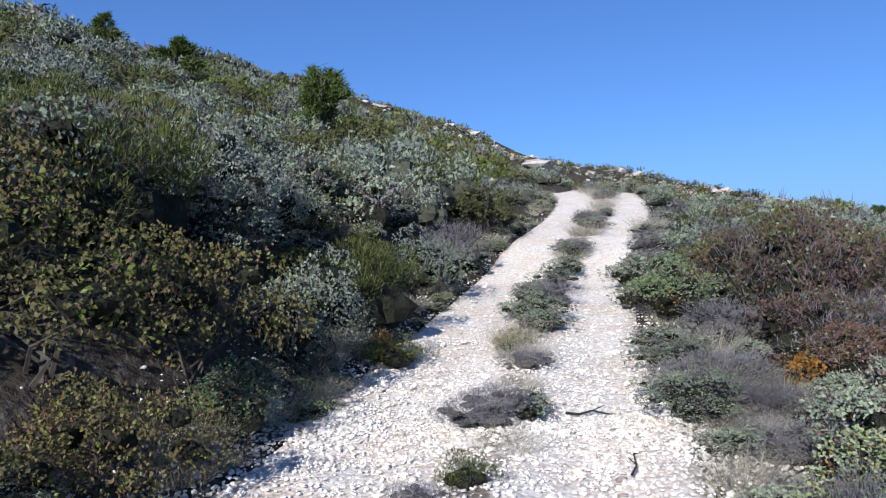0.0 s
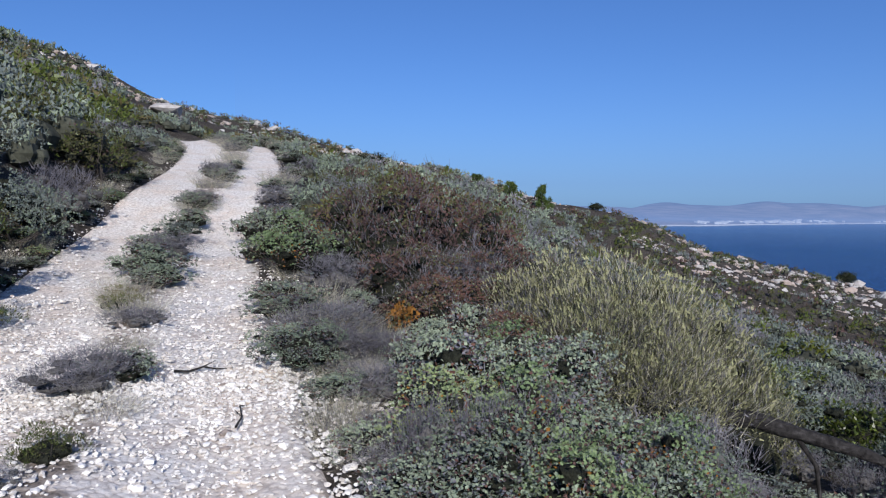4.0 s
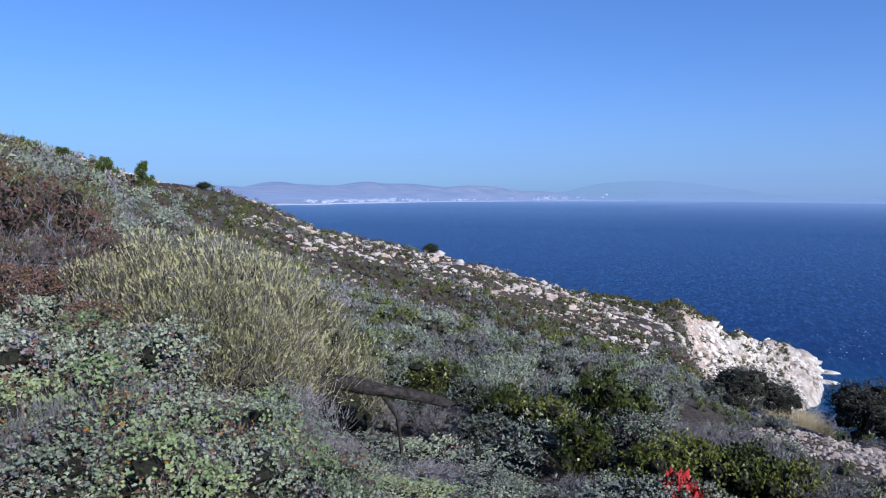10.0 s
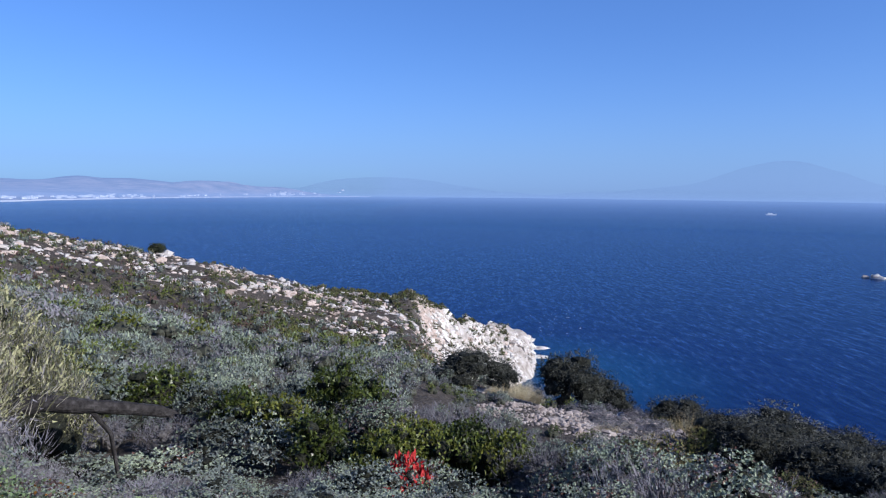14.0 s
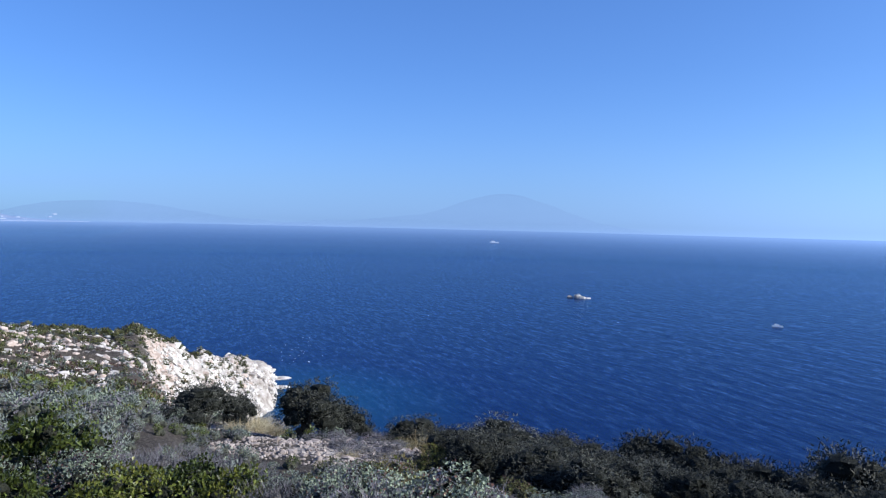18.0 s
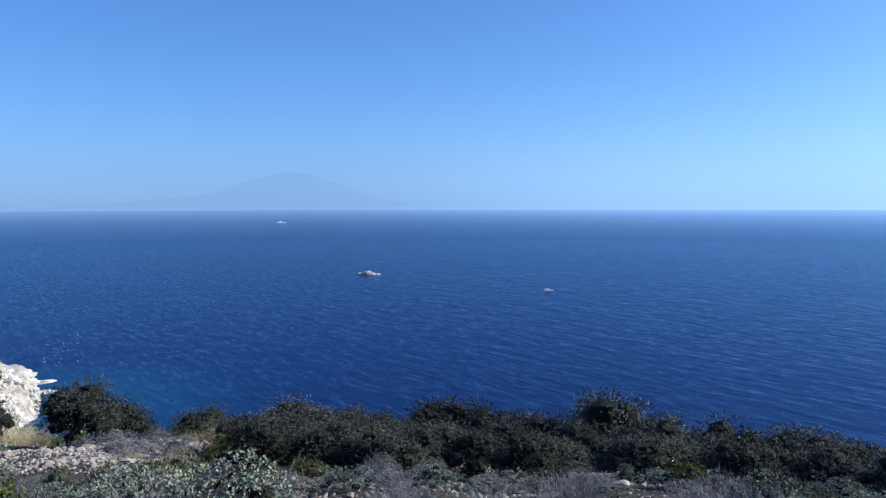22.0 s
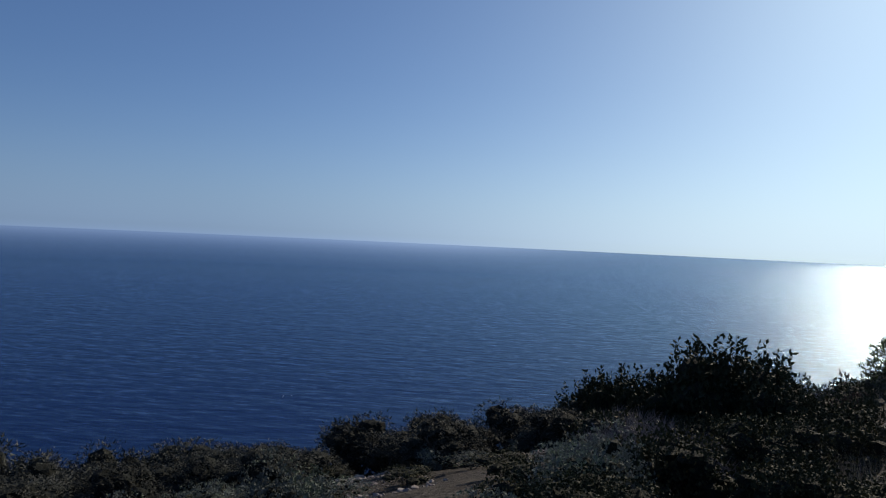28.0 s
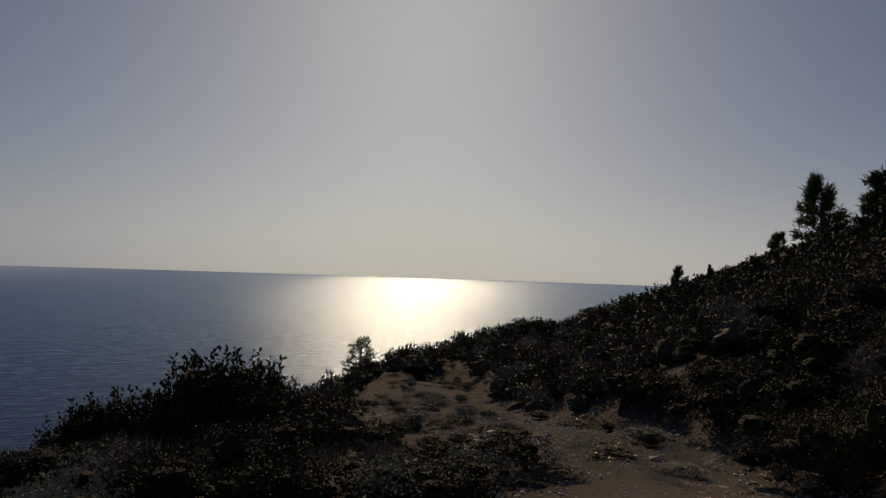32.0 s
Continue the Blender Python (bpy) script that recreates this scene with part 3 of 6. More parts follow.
def build_road():
    """The track as a strip of gravel with two ruts and a raised middle."""
    cross = np.linspace(-1.75, 1.75, 29)
    keep = LINE[::2], LINE_RIGHT[::2], LINE_Z[::2]
    V = []
    for (p, r, z) in zip(*keep):
        for c in cross:
            V.append((p[0] + r[0] * c, p[1] + r[1] * c, z, c))
    V = np.array(V)
    c = V[:, 3]
    V[:, 2] += rut(c) - 0.16 * smooth(1.45, 1.75, np.abs(c)) + 0.02 * vnoise(V[:, 0], V[:, 1], 0.5, 21) + 0.02 * vnoise(V[:, 0], V[:, 1], 0.21, 22)
    m, k = len(keep[0]), len(cross)
    i, j = np.meshgrid(np.arange(m - 1), np.arange(k - 1), indexing="ij")
    quads = np.stack([i * k + j, i * k + j + 1, (i + 1) * k + j + 1, (i + 1) * k + j], -1).reshape(-1, 4)
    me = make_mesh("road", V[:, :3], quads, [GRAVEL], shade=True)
    strip = 0.27 + 0.22 * smooth(6, 14, np.hypot(V[:, 0], V[:, 1]))
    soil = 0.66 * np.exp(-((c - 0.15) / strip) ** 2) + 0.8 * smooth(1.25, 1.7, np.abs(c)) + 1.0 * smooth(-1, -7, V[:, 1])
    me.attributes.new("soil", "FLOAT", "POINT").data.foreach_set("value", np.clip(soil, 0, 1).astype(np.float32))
    # where the lower bend's soil is painted darker, as if backlit
    me.attributes.new("bend_shade", "FLOAT", "POINT").data.foreach_set("value", smooth(-1, -7, V[:, 1]).astype(np.float32))
    ob = new("road", me)
    return tagged(ob, "pale limestone gravel cart track with two wheel ruts", "track", kind="structure")


road = build_road()


def build_sea():
    rings = np.concatenate([[20], np.geomspace(40, 4690, 40)])
    n = 240
    R, A = np.meshgrid(rings, np.linspace(0, 360, n, endpoint=False), indexing="ij")
    X, Y = polar(A, R)
    verts = np.stack([X.ravel(), Y.ravel(), np.full(X.size, SEA)], 1)
    i, j = np.meshgrid(np.arange(len(rings) - 1), np.arange(n), indexing="ij")
    j2 = (j + 1) % n
    quads = np.stack([i * n + j, i * n + j2, (i + 1) * n + j2, (i + 1) * n + j], -1).reshape(-1, 4)
    return tagged(new("water", make_mesh("water", verts, quads, [WATER], shade=True)), "deep blue sea with small wind waves", "sea", kind="structure")


build_sea()


# ---- plants ----
def unit(v):
    return v / np.maximum(np.linalg.norm(v, axis=-1, keepdims=True), 1e-9)


def leaf_quads(base, way, long, wide, g, tall=1.0, face=None, tri=False):
    """Pointed leaves: four corners each, slightly folded along the middle. tall: how much they are drawn upwards, for shrubs wider than high."""
    n = len(base)
    side = unit(np.cross(way, unit(g.normal(size=(n, 3))) if face is None else face + 0.4 * g.normal(size=(n, 3))))
    up = np.cross(side, way)
    long, wide = np.broadcast_to(long, n)[:, None], np.broadcast_to(wide, n)[:, None]
    mid = base + way * long * 0.55 + up * wide * 0.15
    if tri:     # seen from further off: three corners will do
        V = np.stack([base - side * wide * 0.5, base + side * wide * 0.5, base + way * long * 1.15], 1)
    else:
        V = np.stack([base, mid + side * wide * 0.5, base + way * long, mid - side * wide * 0.5], 1)
    V[:, :, 2] = base[:, None, 2] + (V[:, :, 2] - base[:, None, 2]) * tall
    V = V.reshape(-1, 3)
    k = 3 if tri else 4
    return V, np.arange(k * n).reshape(n, k)


def halves(F):
    """Four-cornered faces cut into three-cornered ones."""
    return np.concatenate([F[:, [0, 1, 2]], F[:, [0, 2, 3]]])


def tubes(segments, sides=5):
    """Tapered round bars between pairs of points."""
    V, F = [], []
    for p0, p1, r0, r1 in segments:
        p0, p1 = np.asarray(p0, float), np.asarray(p1, float)
        w = unit(p1 - p0)
        s = unit(np.cross(w, (0.3, 0.9, 0.31) if abs(w[2]) > 0.8 else (0, 0, 1.0)))
        u = np.cross(w, s)
        a = np.linspace(0, 2 * np.pi, sides, endpoint=False)[:, None]
        ring = np.cos(a) * s + np.sin(a) * u
        b = sum(len(v) for v in V)
        V.append(np.concatenate([p0 + ring * r0, p1 + ring * r1]))
        i = np.arange(sides)
        j = (i + 1) % sides
        F.append(b + np.stack([i, j, sides + j, sides + i], 1))
    return np.concatenate(V), np.concatenate(F)


def limbs(g, count, top, spread, thick, wobble=0.08, start=0.0):
    """Crooked stems from the base to points in the crown."""
    segs = []
    for _ in range(count):
        a, r = g.uniform(0, 2 * np.pi), spread * np.sqrt(g.uniform(0.1, 1))
        end = np.array([r * np.cos(a), r * np.sin(a), top * g.uniform(0.65, 1.0)])
        p, rad = np.array([0.04 * g.normal(), 0.04 * g.normal(), start]), thick
        for k in range(1, 5):
            q = np.array([0, 0, start]) * (1 - k / 4) + end * (k / 4) + g.normal(size=3) * wobble * (k < 4)
            q[2] = max(q[2], start)
            segs.append((p, q, rad, rad * 0.68))
            p, rad = q, rad * 0.68
    return segs


def dome_points(g, n, lobes, ragged=0.34):
    """Points on the shells of a heap of rounded lobes, and the ways out of them."""
    c, r = lobes
    k = g.choice(len(c), n, p=r ** 2 / (r ** 2).sum())
    d = unit(g.normal(size=(n, 3)) + np.array([0, 0, 0.35]))
    p = c[k] + d * (r[k] * (0.74 + ragged * np.sqrt(g.uniform(0, 1, n))))[:, None]
    p[:, 2] = np.where(p[:, 2] < 0.03, 0.03 + 0.25 * g.uniform(0, 1, n), p[:, 2])
    return p, d


def lobes_of(g, count, low=0.3, size=(0.17, 0.3)):
    a, q = g.uniform(0, 2 * np.pi, count), np.sqrt(g.uniform(0, 1, count))
    r = g.uniform(*size, count)
    rad = q * (0.5 - 0.55 * r)
    z = low + (0.92 - low) * (1 - (rad / 0.5) ** 2) * g.uniform(0.45, 1, count)
    z = np.minimum(z, 1.0 - r * 0.8)
    return np.stack([rad * np.cos(a), rad * np.sin(a), z], 1), r


def quad_ball(k):
    """A ball of even four-cornered faces, k along each side of a cube."""
    found, V, F = {}, [], []
    def corner(p):
        key = tuple(round(c, 5) for c in p)
        if key not in found:
            found[key] = len(V)
            V.append(np.array(p) / np.linalg.norm(p))
        return found[key]
    t = np.linspace(-1, 1, k + 1)
    for axis in range(3):
        for sign in (-1, 1):
            for i in range(k):
                for j in range(k):
                    face = []
                    for a, b in ((i, j), (i + 1, j), (i + 1, j + 1), (i, j + 1)):
                        p = [0, 0, 0]
                        p[axis], p[(axis + 1) % 3], p[(axis + 2) % 3] = sign, t[a], t[b]
                        face.append(corner(p))
                    F.append(face if sign > 0 else face[::-1])
    return np.array(V), np.array(F)


BALL, LUMP = quad_ball(2), quad_ball(1)


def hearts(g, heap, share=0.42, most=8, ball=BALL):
    """Rough, uneven lumps for the twigs inside the lobes; the near-black ones paint the shade behind the leaves."""
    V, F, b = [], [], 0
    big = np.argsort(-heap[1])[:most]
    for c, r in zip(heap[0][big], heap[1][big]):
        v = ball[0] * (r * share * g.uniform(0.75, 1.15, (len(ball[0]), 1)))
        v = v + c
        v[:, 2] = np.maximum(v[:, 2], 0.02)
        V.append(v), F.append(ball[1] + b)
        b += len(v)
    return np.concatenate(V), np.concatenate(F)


def leafy(seed, n, leaf, wide, mats, weights, lobes=14, low=0.2, size=(0.12, 0.23), loose=0.8, inside=0.37, heart=None, core=0.3, tall=1.45, ragged=0.34, tri=False):
    """A shrub one metre high and wide: leaves on lobes, each lobe mostly of one tint."""
    g = np.random.default_rng(seed)
    heap = lobes_of(g, lobes, low, size)
    if core:        # a dense round crown
        heap = np.concatenate([heap[0], [[0, 0, 0.87 - core]]]), np.append(heap[1], core)
    p, d = dome_points(g, n, heap, ragged)
    m = max(1, n // 3)      # leaves stand in rosettes at the ends of the twigs
    if n > 500:
        p = np.repeat(p[:m], 3, axis=0) + g.normal(size=(m * 3, 3)) * leaf * 0.45
        d = np.repeat(d[:m], 3, axis=0)
        n = m * 3
    way = unit(0.55 * d + loose * g.normal(size=(n, 3)) + np.array([0, 0, 0.25]))
    V, F = leaf_quads(p, way, leaf * g.uniform(0.6, 1.3, n), wide * g.uniform(0.7, 1.3, n), g, tall, d, tri)
    # each tint keeps to its own boughs, with some strays
    drift = sum(np.sin(p @ g.normal(size=3) * 9.0 + g.uniform(0, 6.28)) for _ in range(3)) / 2.4 + 0.5 * g.normal(size=n)
    idx = np.searchsorted(np.cumsum(weights)[:-1], (np.argsort(np.argsort(drift)) + 0.5) / n)
    if n < 450:     # far off one heart serves the whole shrub
        heap = np.array([[0, 0, 0.36], [0.2, 0.1, 0.3], [-0.12, 0.2, 0.3]]), np.array([0.66, 0.45, 0.45])
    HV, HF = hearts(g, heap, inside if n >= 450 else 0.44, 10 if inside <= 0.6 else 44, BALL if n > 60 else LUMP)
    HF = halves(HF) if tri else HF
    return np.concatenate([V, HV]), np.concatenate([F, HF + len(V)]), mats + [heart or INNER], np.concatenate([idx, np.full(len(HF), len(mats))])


def sprigs(seed, n, mats, tip=None, wide=0.012, spread=0.5, steps=3, upright=0.6, tip_wide=0.02, low=0.2):
    """Thin rods fanning up from the base."""
    g = np.random.default_rng(seed)
    a, q = g.uniform(0, 2 * np.pi, n), np.sqrt(g.uniform(0, 1, n))
    end = np.stack([spread * q * np.cos(a), spread * q * np.sin(a), (1 - 0.55 * q ** 2) * g.uniform(0.55, 1.0, n)], 1)
    root = np.stack([end[:, 0] * 0.45, end[:, 1] * 0.45, np.full(n, 0.0)], 1)
    Vs, Fs, Is, b = [], [], [], 0
    for k in range(steps):
        u0, u1 = low + (1 - low) * k / steps, low + (1 - low) * (k + 1.25) / steps
        p0 = root + (end - root) * u0 + g.normal(size=(n, 3)) * 0.012
        p1 = root + (end - root) * min(u1, 1.03) + g.normal(size=(n, 3)) * 0.025
        long = np.linalg.norm(p1 - p0, axis=1)
        last = k == steps - 1
        V, F = leaf_quads(p0, unit(p1 - p0), long, tip_wide if last and tip is not None else wide, g)
        Vs.append(V), Fs.append(F + b)
        b += len(V)
        Is.append(np.full(n, 1 if last and tip is not None else 0))
    return np.concatenate(Vs), np.concatenate(Fs), mats + ([tip] if tip is not None else []), np.concatenate(Is)


def blades(seed, n, mats, wide=0.012, tri=False):
    g = np.random.default_rng(seed)
    a, q = g.uniform(0, 2 * np.pi, n), np.sqrt(g.uniform(0, 1, n))
    p = np.stack([0.36 * q * np.cos(a), 0.36 * q * np.sin(a), np.zeros(n)], 1)
    way = unit(np.stack([np.cos(a) * q * 0.4, np.sin(a) * q * 0.4, np.full(n, 1.1)], 1) + 0.28 * g.normal(size=(n, 3)))
    V, F = leaf_quads(p, way, g.uniform(0.45, 1.0, n), wide * g.uniform(0.6, 1.4, n), g, tri=tri)
    return V, F, mats, g.choice(len(mats), n)


def pads(seed, n, leaf, mats, weights, lobes=6):
    """The same shrub for the distance: fewer, larger leaves."""
    return leafy(seed, n, leaf, leaf * 0.62, mats, weights, lobes, 0.25, (0.17, 0.3), 0.9, 0.42, DIM, 0, tri=True)


LABELS = {
    "sage_shrub": ("low grey-green sage-leaved shrub with pale leaf edges", "shrub"),
    "rockrose_shrub": ("leafy green rockrose shrub with a few rusty leaves", "shrub"),
    "grey_shrub": ("rounded silver-grey shrub with dense small leaves", "shrub"),
    "oak_shrub": ("dark olive-brown scrub oak with ochre leaves", "shrub"),
    "green_shrub": ("yellow-green leafy shrub on the stony slope", "shrub"),
    "lentisk_shrub": ("glossy dark green lentisk shrub", "shrub"),
    "rust_shrub": ("twiggy purple-brown shrub with some rusty leaves", "shrub"),
    "broom_shrub": ("tall straw-green broom with pale seed tips", "broom"),
    "twig_shrub": ("dry leafless grey-violet cushion of twigs", "dry shrub"),
    "grass_tuft": ("dry straw-grey grass tuft beside the track", "grass"),
    "straw_tuft": ("tall dry straw-yellow grass on the clearing", "grass"),
    "orange_shrub": ("small shrub with orange autumn leaves", "shrub"),
    "red_shrub": ("small shrub with bright red leaves", "shrub"),
    "backlit_shrub": ("dense shrub with leaves darkened to look backlit", "shrub"),
    "bay_bush": ("tall dark bush with upright leafy sprigs", "bush"),
}
NEAR, MIDDLE, LARGE = {}, {}, {}


def near_kind(name, seed, foliage, stems=7, thick=0.012, spread=0.33, top=0.75, into=None):
    g = np.random.default_rng(seed + 99)
    V, F, mats, idx = foliage
    leaves = make_mesh(name + "_foliage", V, F, mats, idx)
    wood = None
    if stems:
        SV, SF = tubes(limbs(g, stems, top, spread, thick), 4)
        wood = make_mesh(name + "_wood", SV, SF, [BARK])
    (NEAR if into is None else into).setdefault(name, []).append((leaves, wood))


def both(a, b, mats):
    """Two growths in one foliage: the tints of the second follow those of the first."""
    return np.concatenate([a[0], b[0]]), np.concatenate([a[1], b[1] + len(a[0])]), mats, np.concatenate([a[3], b[3] + len(a[2])])


def needles(seed, n, long, wide, mats, tips=None, tip_long=0.035, tip_wide=0.014, lobes=18, tri=False, heart=None):
    """Fine upright shoots over a heap of lobes, with pale tips."""
    g = np.random.default_rng(seed)
    heap = lobes_of(g, lobes, 0.2, (0.1, 0.2))
    p, d = dome_points(g, n, heap)
    way = unit(d * 0.6 + np.array([0, 0, 0.9]) + 0.35 * g.normal(size=(n, 3)))
    V, F = leaf_quads(p, way, long * g.uniform(0.6, 1.3, n), wide, g, tri=tri)
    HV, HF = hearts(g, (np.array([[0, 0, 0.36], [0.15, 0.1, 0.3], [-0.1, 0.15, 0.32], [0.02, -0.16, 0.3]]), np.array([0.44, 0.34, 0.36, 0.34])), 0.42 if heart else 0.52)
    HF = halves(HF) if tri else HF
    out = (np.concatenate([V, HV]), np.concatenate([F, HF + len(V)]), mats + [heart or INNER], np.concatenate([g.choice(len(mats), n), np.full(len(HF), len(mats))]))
    if tips is None:
        return out
    s = g.permutation(n)[:n // 3]
    s = s[(p[s, 2] > 0.25)]
    TV, TF = leaf_quads(p[s] + way[s] * long * 0.8, way[s], tip_long * g.uniform(0.7, 1.3, len(s)), tip_wide, g, tri=tri)
    return both(out, (TV, TF, [tips], np.zeros(len(s), int)), mats + [INNER, tips])


for into, m, k, tri in ((NEAR, 1900, 0.9, False), (MIDDLE, 1700, 0.95, True), (LARGE, 4500, 0.62, False)):
    for s in range(3 if into is not LARGE else 1):
        near_kind("sage_shrub", s, both(leafy(10 + s, m, 0.036 * k, 0.031 * k, [SAGE, GREY, RUST, TWIG], (0.58, 0.16, 0.15, 0.11), tri=tri), needles(15 + s, m // 9, 0.09, 0.005 * k, [TWIG], tri=tri), [SAGE, GREY, RUST, TWIG, INNER, TWIG, INNER]), into=into)
        near_kind("rockrose_shrub", s, both(leafy(25 + s, m, 0.036 * k, 0.03 * k, [ROCKROSE, SAGE, RUST, ORANGE], (0.62, 0.2, 0.15, 0.03), tri=tri), needles(27 + s, m // 9, 0.09, 0.005 * k, [TWIG], tri=tri), [ROCKROSE, SAGE, RUST, ORANGE, INNER, TWIG, INNER]), into=into)
        near_kind("grey_shrub", s, leafy(20 + s, m, 0.03 * k, 0.025 * k, [GREY, SAGE], (0.75, 0.25), 16, tri=tri), into=into)
        near_kind("oak_shrub", s, leafy(30 + s, m, 0.034 * k, 0.024 * k, [OAK, GREEN, RUST], (0.7, 0.2, 0.1), tri=tri), into=into)
        near_kind("green_shrub", s, needles(40 + s, m, 0.07 * k, 0.014 * k, [GREEN, OAK], tri=True), into=into)
    for s in range(2 if into is not LARGE else 1):
        # darker leaves here stand for the shaded sides of shrubs against the sun
        near_kind("backlit_shrub", s, leafy(55 + s, m, 0.036 * k, 0.026 * k, [BAY, OAK], (0.85, 0.15), inside=0.6, tri=tri), into=into)
        near_kind("lentisk_shrub", s, leafy(50 + s, m, 0.042 * k, 0.03 * k, [LENTISK, GREEN], (0.85, 0.15), inside=0.5, tri=tri), into=into)
        near_kind("rust_shrub", s, both(leafy(60 + s, int(m * 0.85), 0.034 * k, 0.024 * k, [RUST, OAK, SAGE], (0.74, 0.22, 0.04), tri=tri), needles(65 + s, m // 6, 0.12, 0.006 * k, [TWIG], tri=tri), [RUST, OAK, SAGE, INNER, TWIG, INNER]), 10, into=into)
        near_kind("broom_shrub", s, both(needles(70 + s, int(m * 1.4), 0.085, 0.006 * k, [BROOM, BROOM, TWIG, GRASS], BROOM_TIP, 0.026, 0.012, 26, tri=True), leafy(75 + s, m, 0.032 * k, 0.014 * k, [BROOM, BROOM_TIP, TWIG], (0.62, 0.22, 0.16), 26, 0.2, (0.1, 0.2), inside=0.22, core=0.2, tall=1.2, tri=True), [BROOM, BROOM, TWIG, GRASS, INNER, BROOM_TIP, BROOM, BROOM_TIP, TWIG, INNER]), 6, into=into)
        near_kind("twig_shrub", s, both(needles(80 + s, int(m * 0.7), 0.13, 0.007 * k, [TWIG], tri=True, heart=TWIG_INNER), leafy(85 + s, m // 3, 0.03 * k, 0.016 * k, [TWIG, GREY], (0.7, 0.3), inside=0.4, core=0, tri=True, heart=TWIG_INNER), [TWIG, TWIG_INNER, TWIG, GREY, TWIG_INNER]), 6, into=into)
        near_kind("grass_tuft", s, blades(90 + s, m // 3, [GRASS, GRASS, TWIG], 0.006, tri=True), 0, into=into)
        near_kind("straw_tuft", s, blades(94 + s, m // 3, [STRAW, GRASS], 0.009, tri=True), 0, into=into)
near_kind("orange_shrub", 1, leafy(100, 500, 0.1, 0.07, [ORANGE, OAK], (0.8, 0.2), 6))
near_kind("red_shrub", 1, leafy(101, 300, 0.13, 0.08, [RED], (1.0,), 5))
_a, _b = leafy(110, 4200, 0.042, 0.025, [BAY], (1.0,), 14, inside=0.7), sprigs(111, 60, [BAY], None, 0.02, 0.42, 4)
_g = np.random.default_rng(5)
_tips = []
for _i in range(26):
    _t, _q = _g.uniform(0, 6.28), 0.46 * np.sqrt(_g.uniform(0, 1))
    for _k in range(16):
        _tips.append((_q * np.cos(_t), _q * np.sin(_t), 0.75 - 0.5 * _q ** 2 + _k * 0.02))
_tips = np.array(_tips)
_c = leaf_quads(_tips, unit(_g.normal(size=_tips.shape) + np.array([0, 0, 0.8])), 0.055, 0.026, _g)
near_kind("bay_bush", 2, (np.concatenate([_a[0], _b[0], _c[0]]), np.concatenate([_a[1], _b[1] + len(_a[0]), _c[1] + len(_a[0]) + len(_b[0])]), [BAY, INNER], np.concatenate([_a[3], np.zeros(len(_b[1]) + len(_c[1]), int)])), 9)


def plant(kind, bearing, r, high, wide, which=None, label=None, group="scrub round the track"):
    x, y = (float(v) for v in polar(bearing, r))
    z = float(height(x, y)[0])
    return plant_at(kind, x, y, z, high, wide, which, label, group)


def plant_at(kind, x, y, z, high, wide, which=None, label=None, group="scrub round the track"):
    forms = NEAR[kind]
    if (x * x + y * y) * (0.8 / max(wide, 0.4)) ** 2 > 36 and kind in MIDDLE:
        forms = MIDDLE[kind]
    elif (wide >= 1.35 or (wide >= 0.8 and x * x + y * y < 42)) and kind in LARGE:
        forms = LARGE[kind]
    leaves, wood = forms[int(rng.integers(len(forms))) if which is None else which]
    ob = new(kind)
    ob.matrix_basis = Matrix.LocRotScale((x, y, z - 0.03), Euler((0, 0, float(rng.uniform(0, 6.28)))), (wide, wide, high))
    part("foliage", leaves, ob)
    if wood:
        part("wood", wood, ob)
    return tagged(ob, label or LABELS[kind][0], LABELS[kind][1], group)


HEROES = []


def hero(kind, bearing, r, high, wide, **kw):
    HEROES.append((*polar(bearing, r), wide))
    return plant(kind, bearing, r, high, wide, **kw)


for k, b, r, h, w in (("grey_shrub", 59.5, 6.9, 0.3, 0.9), ("sage_shrub", 62.5, 6.7, 0.3, 0.9), ("sage_shrub", 65.5, 6.8, 0.34, 1.0), ("grey_shrub", 64, 7.6, 0.34, 0.9), ("twig_shrub", 67.5, 7.4, 0.36, 0.9), ("grey_shrub", 69, 8.2, 0.45, 1.0), ("grey_shrub", 61.5, 8.4, 0.45, 1.0), ("sage_shrub", 66, 8.6, 0.45, 1.1), ("twig_shrub", 58, 6.4, 0.36, 0.8), ("twig_shrub", 55.4, 6.5, 0.8, 1.1), ("twig_shrub", 57.3, 7.0, 0.62, 0.8), ("grey_shrub", 53.4, 6.3, 0.75, 1.0), ("grey_shrub", 71, 7.2, 0.4, 1.0)):
    hero(k, b, r, h, w)
for _b, _r, _w in ((61, 6.6, 1.6), (64, 6.9, 1.8), (67, 7.2, 1.6), (68, 7.8, 1.2), (60, 7.4, 0.8)):
    HEROES.append((*polar(_b, _r), _w))
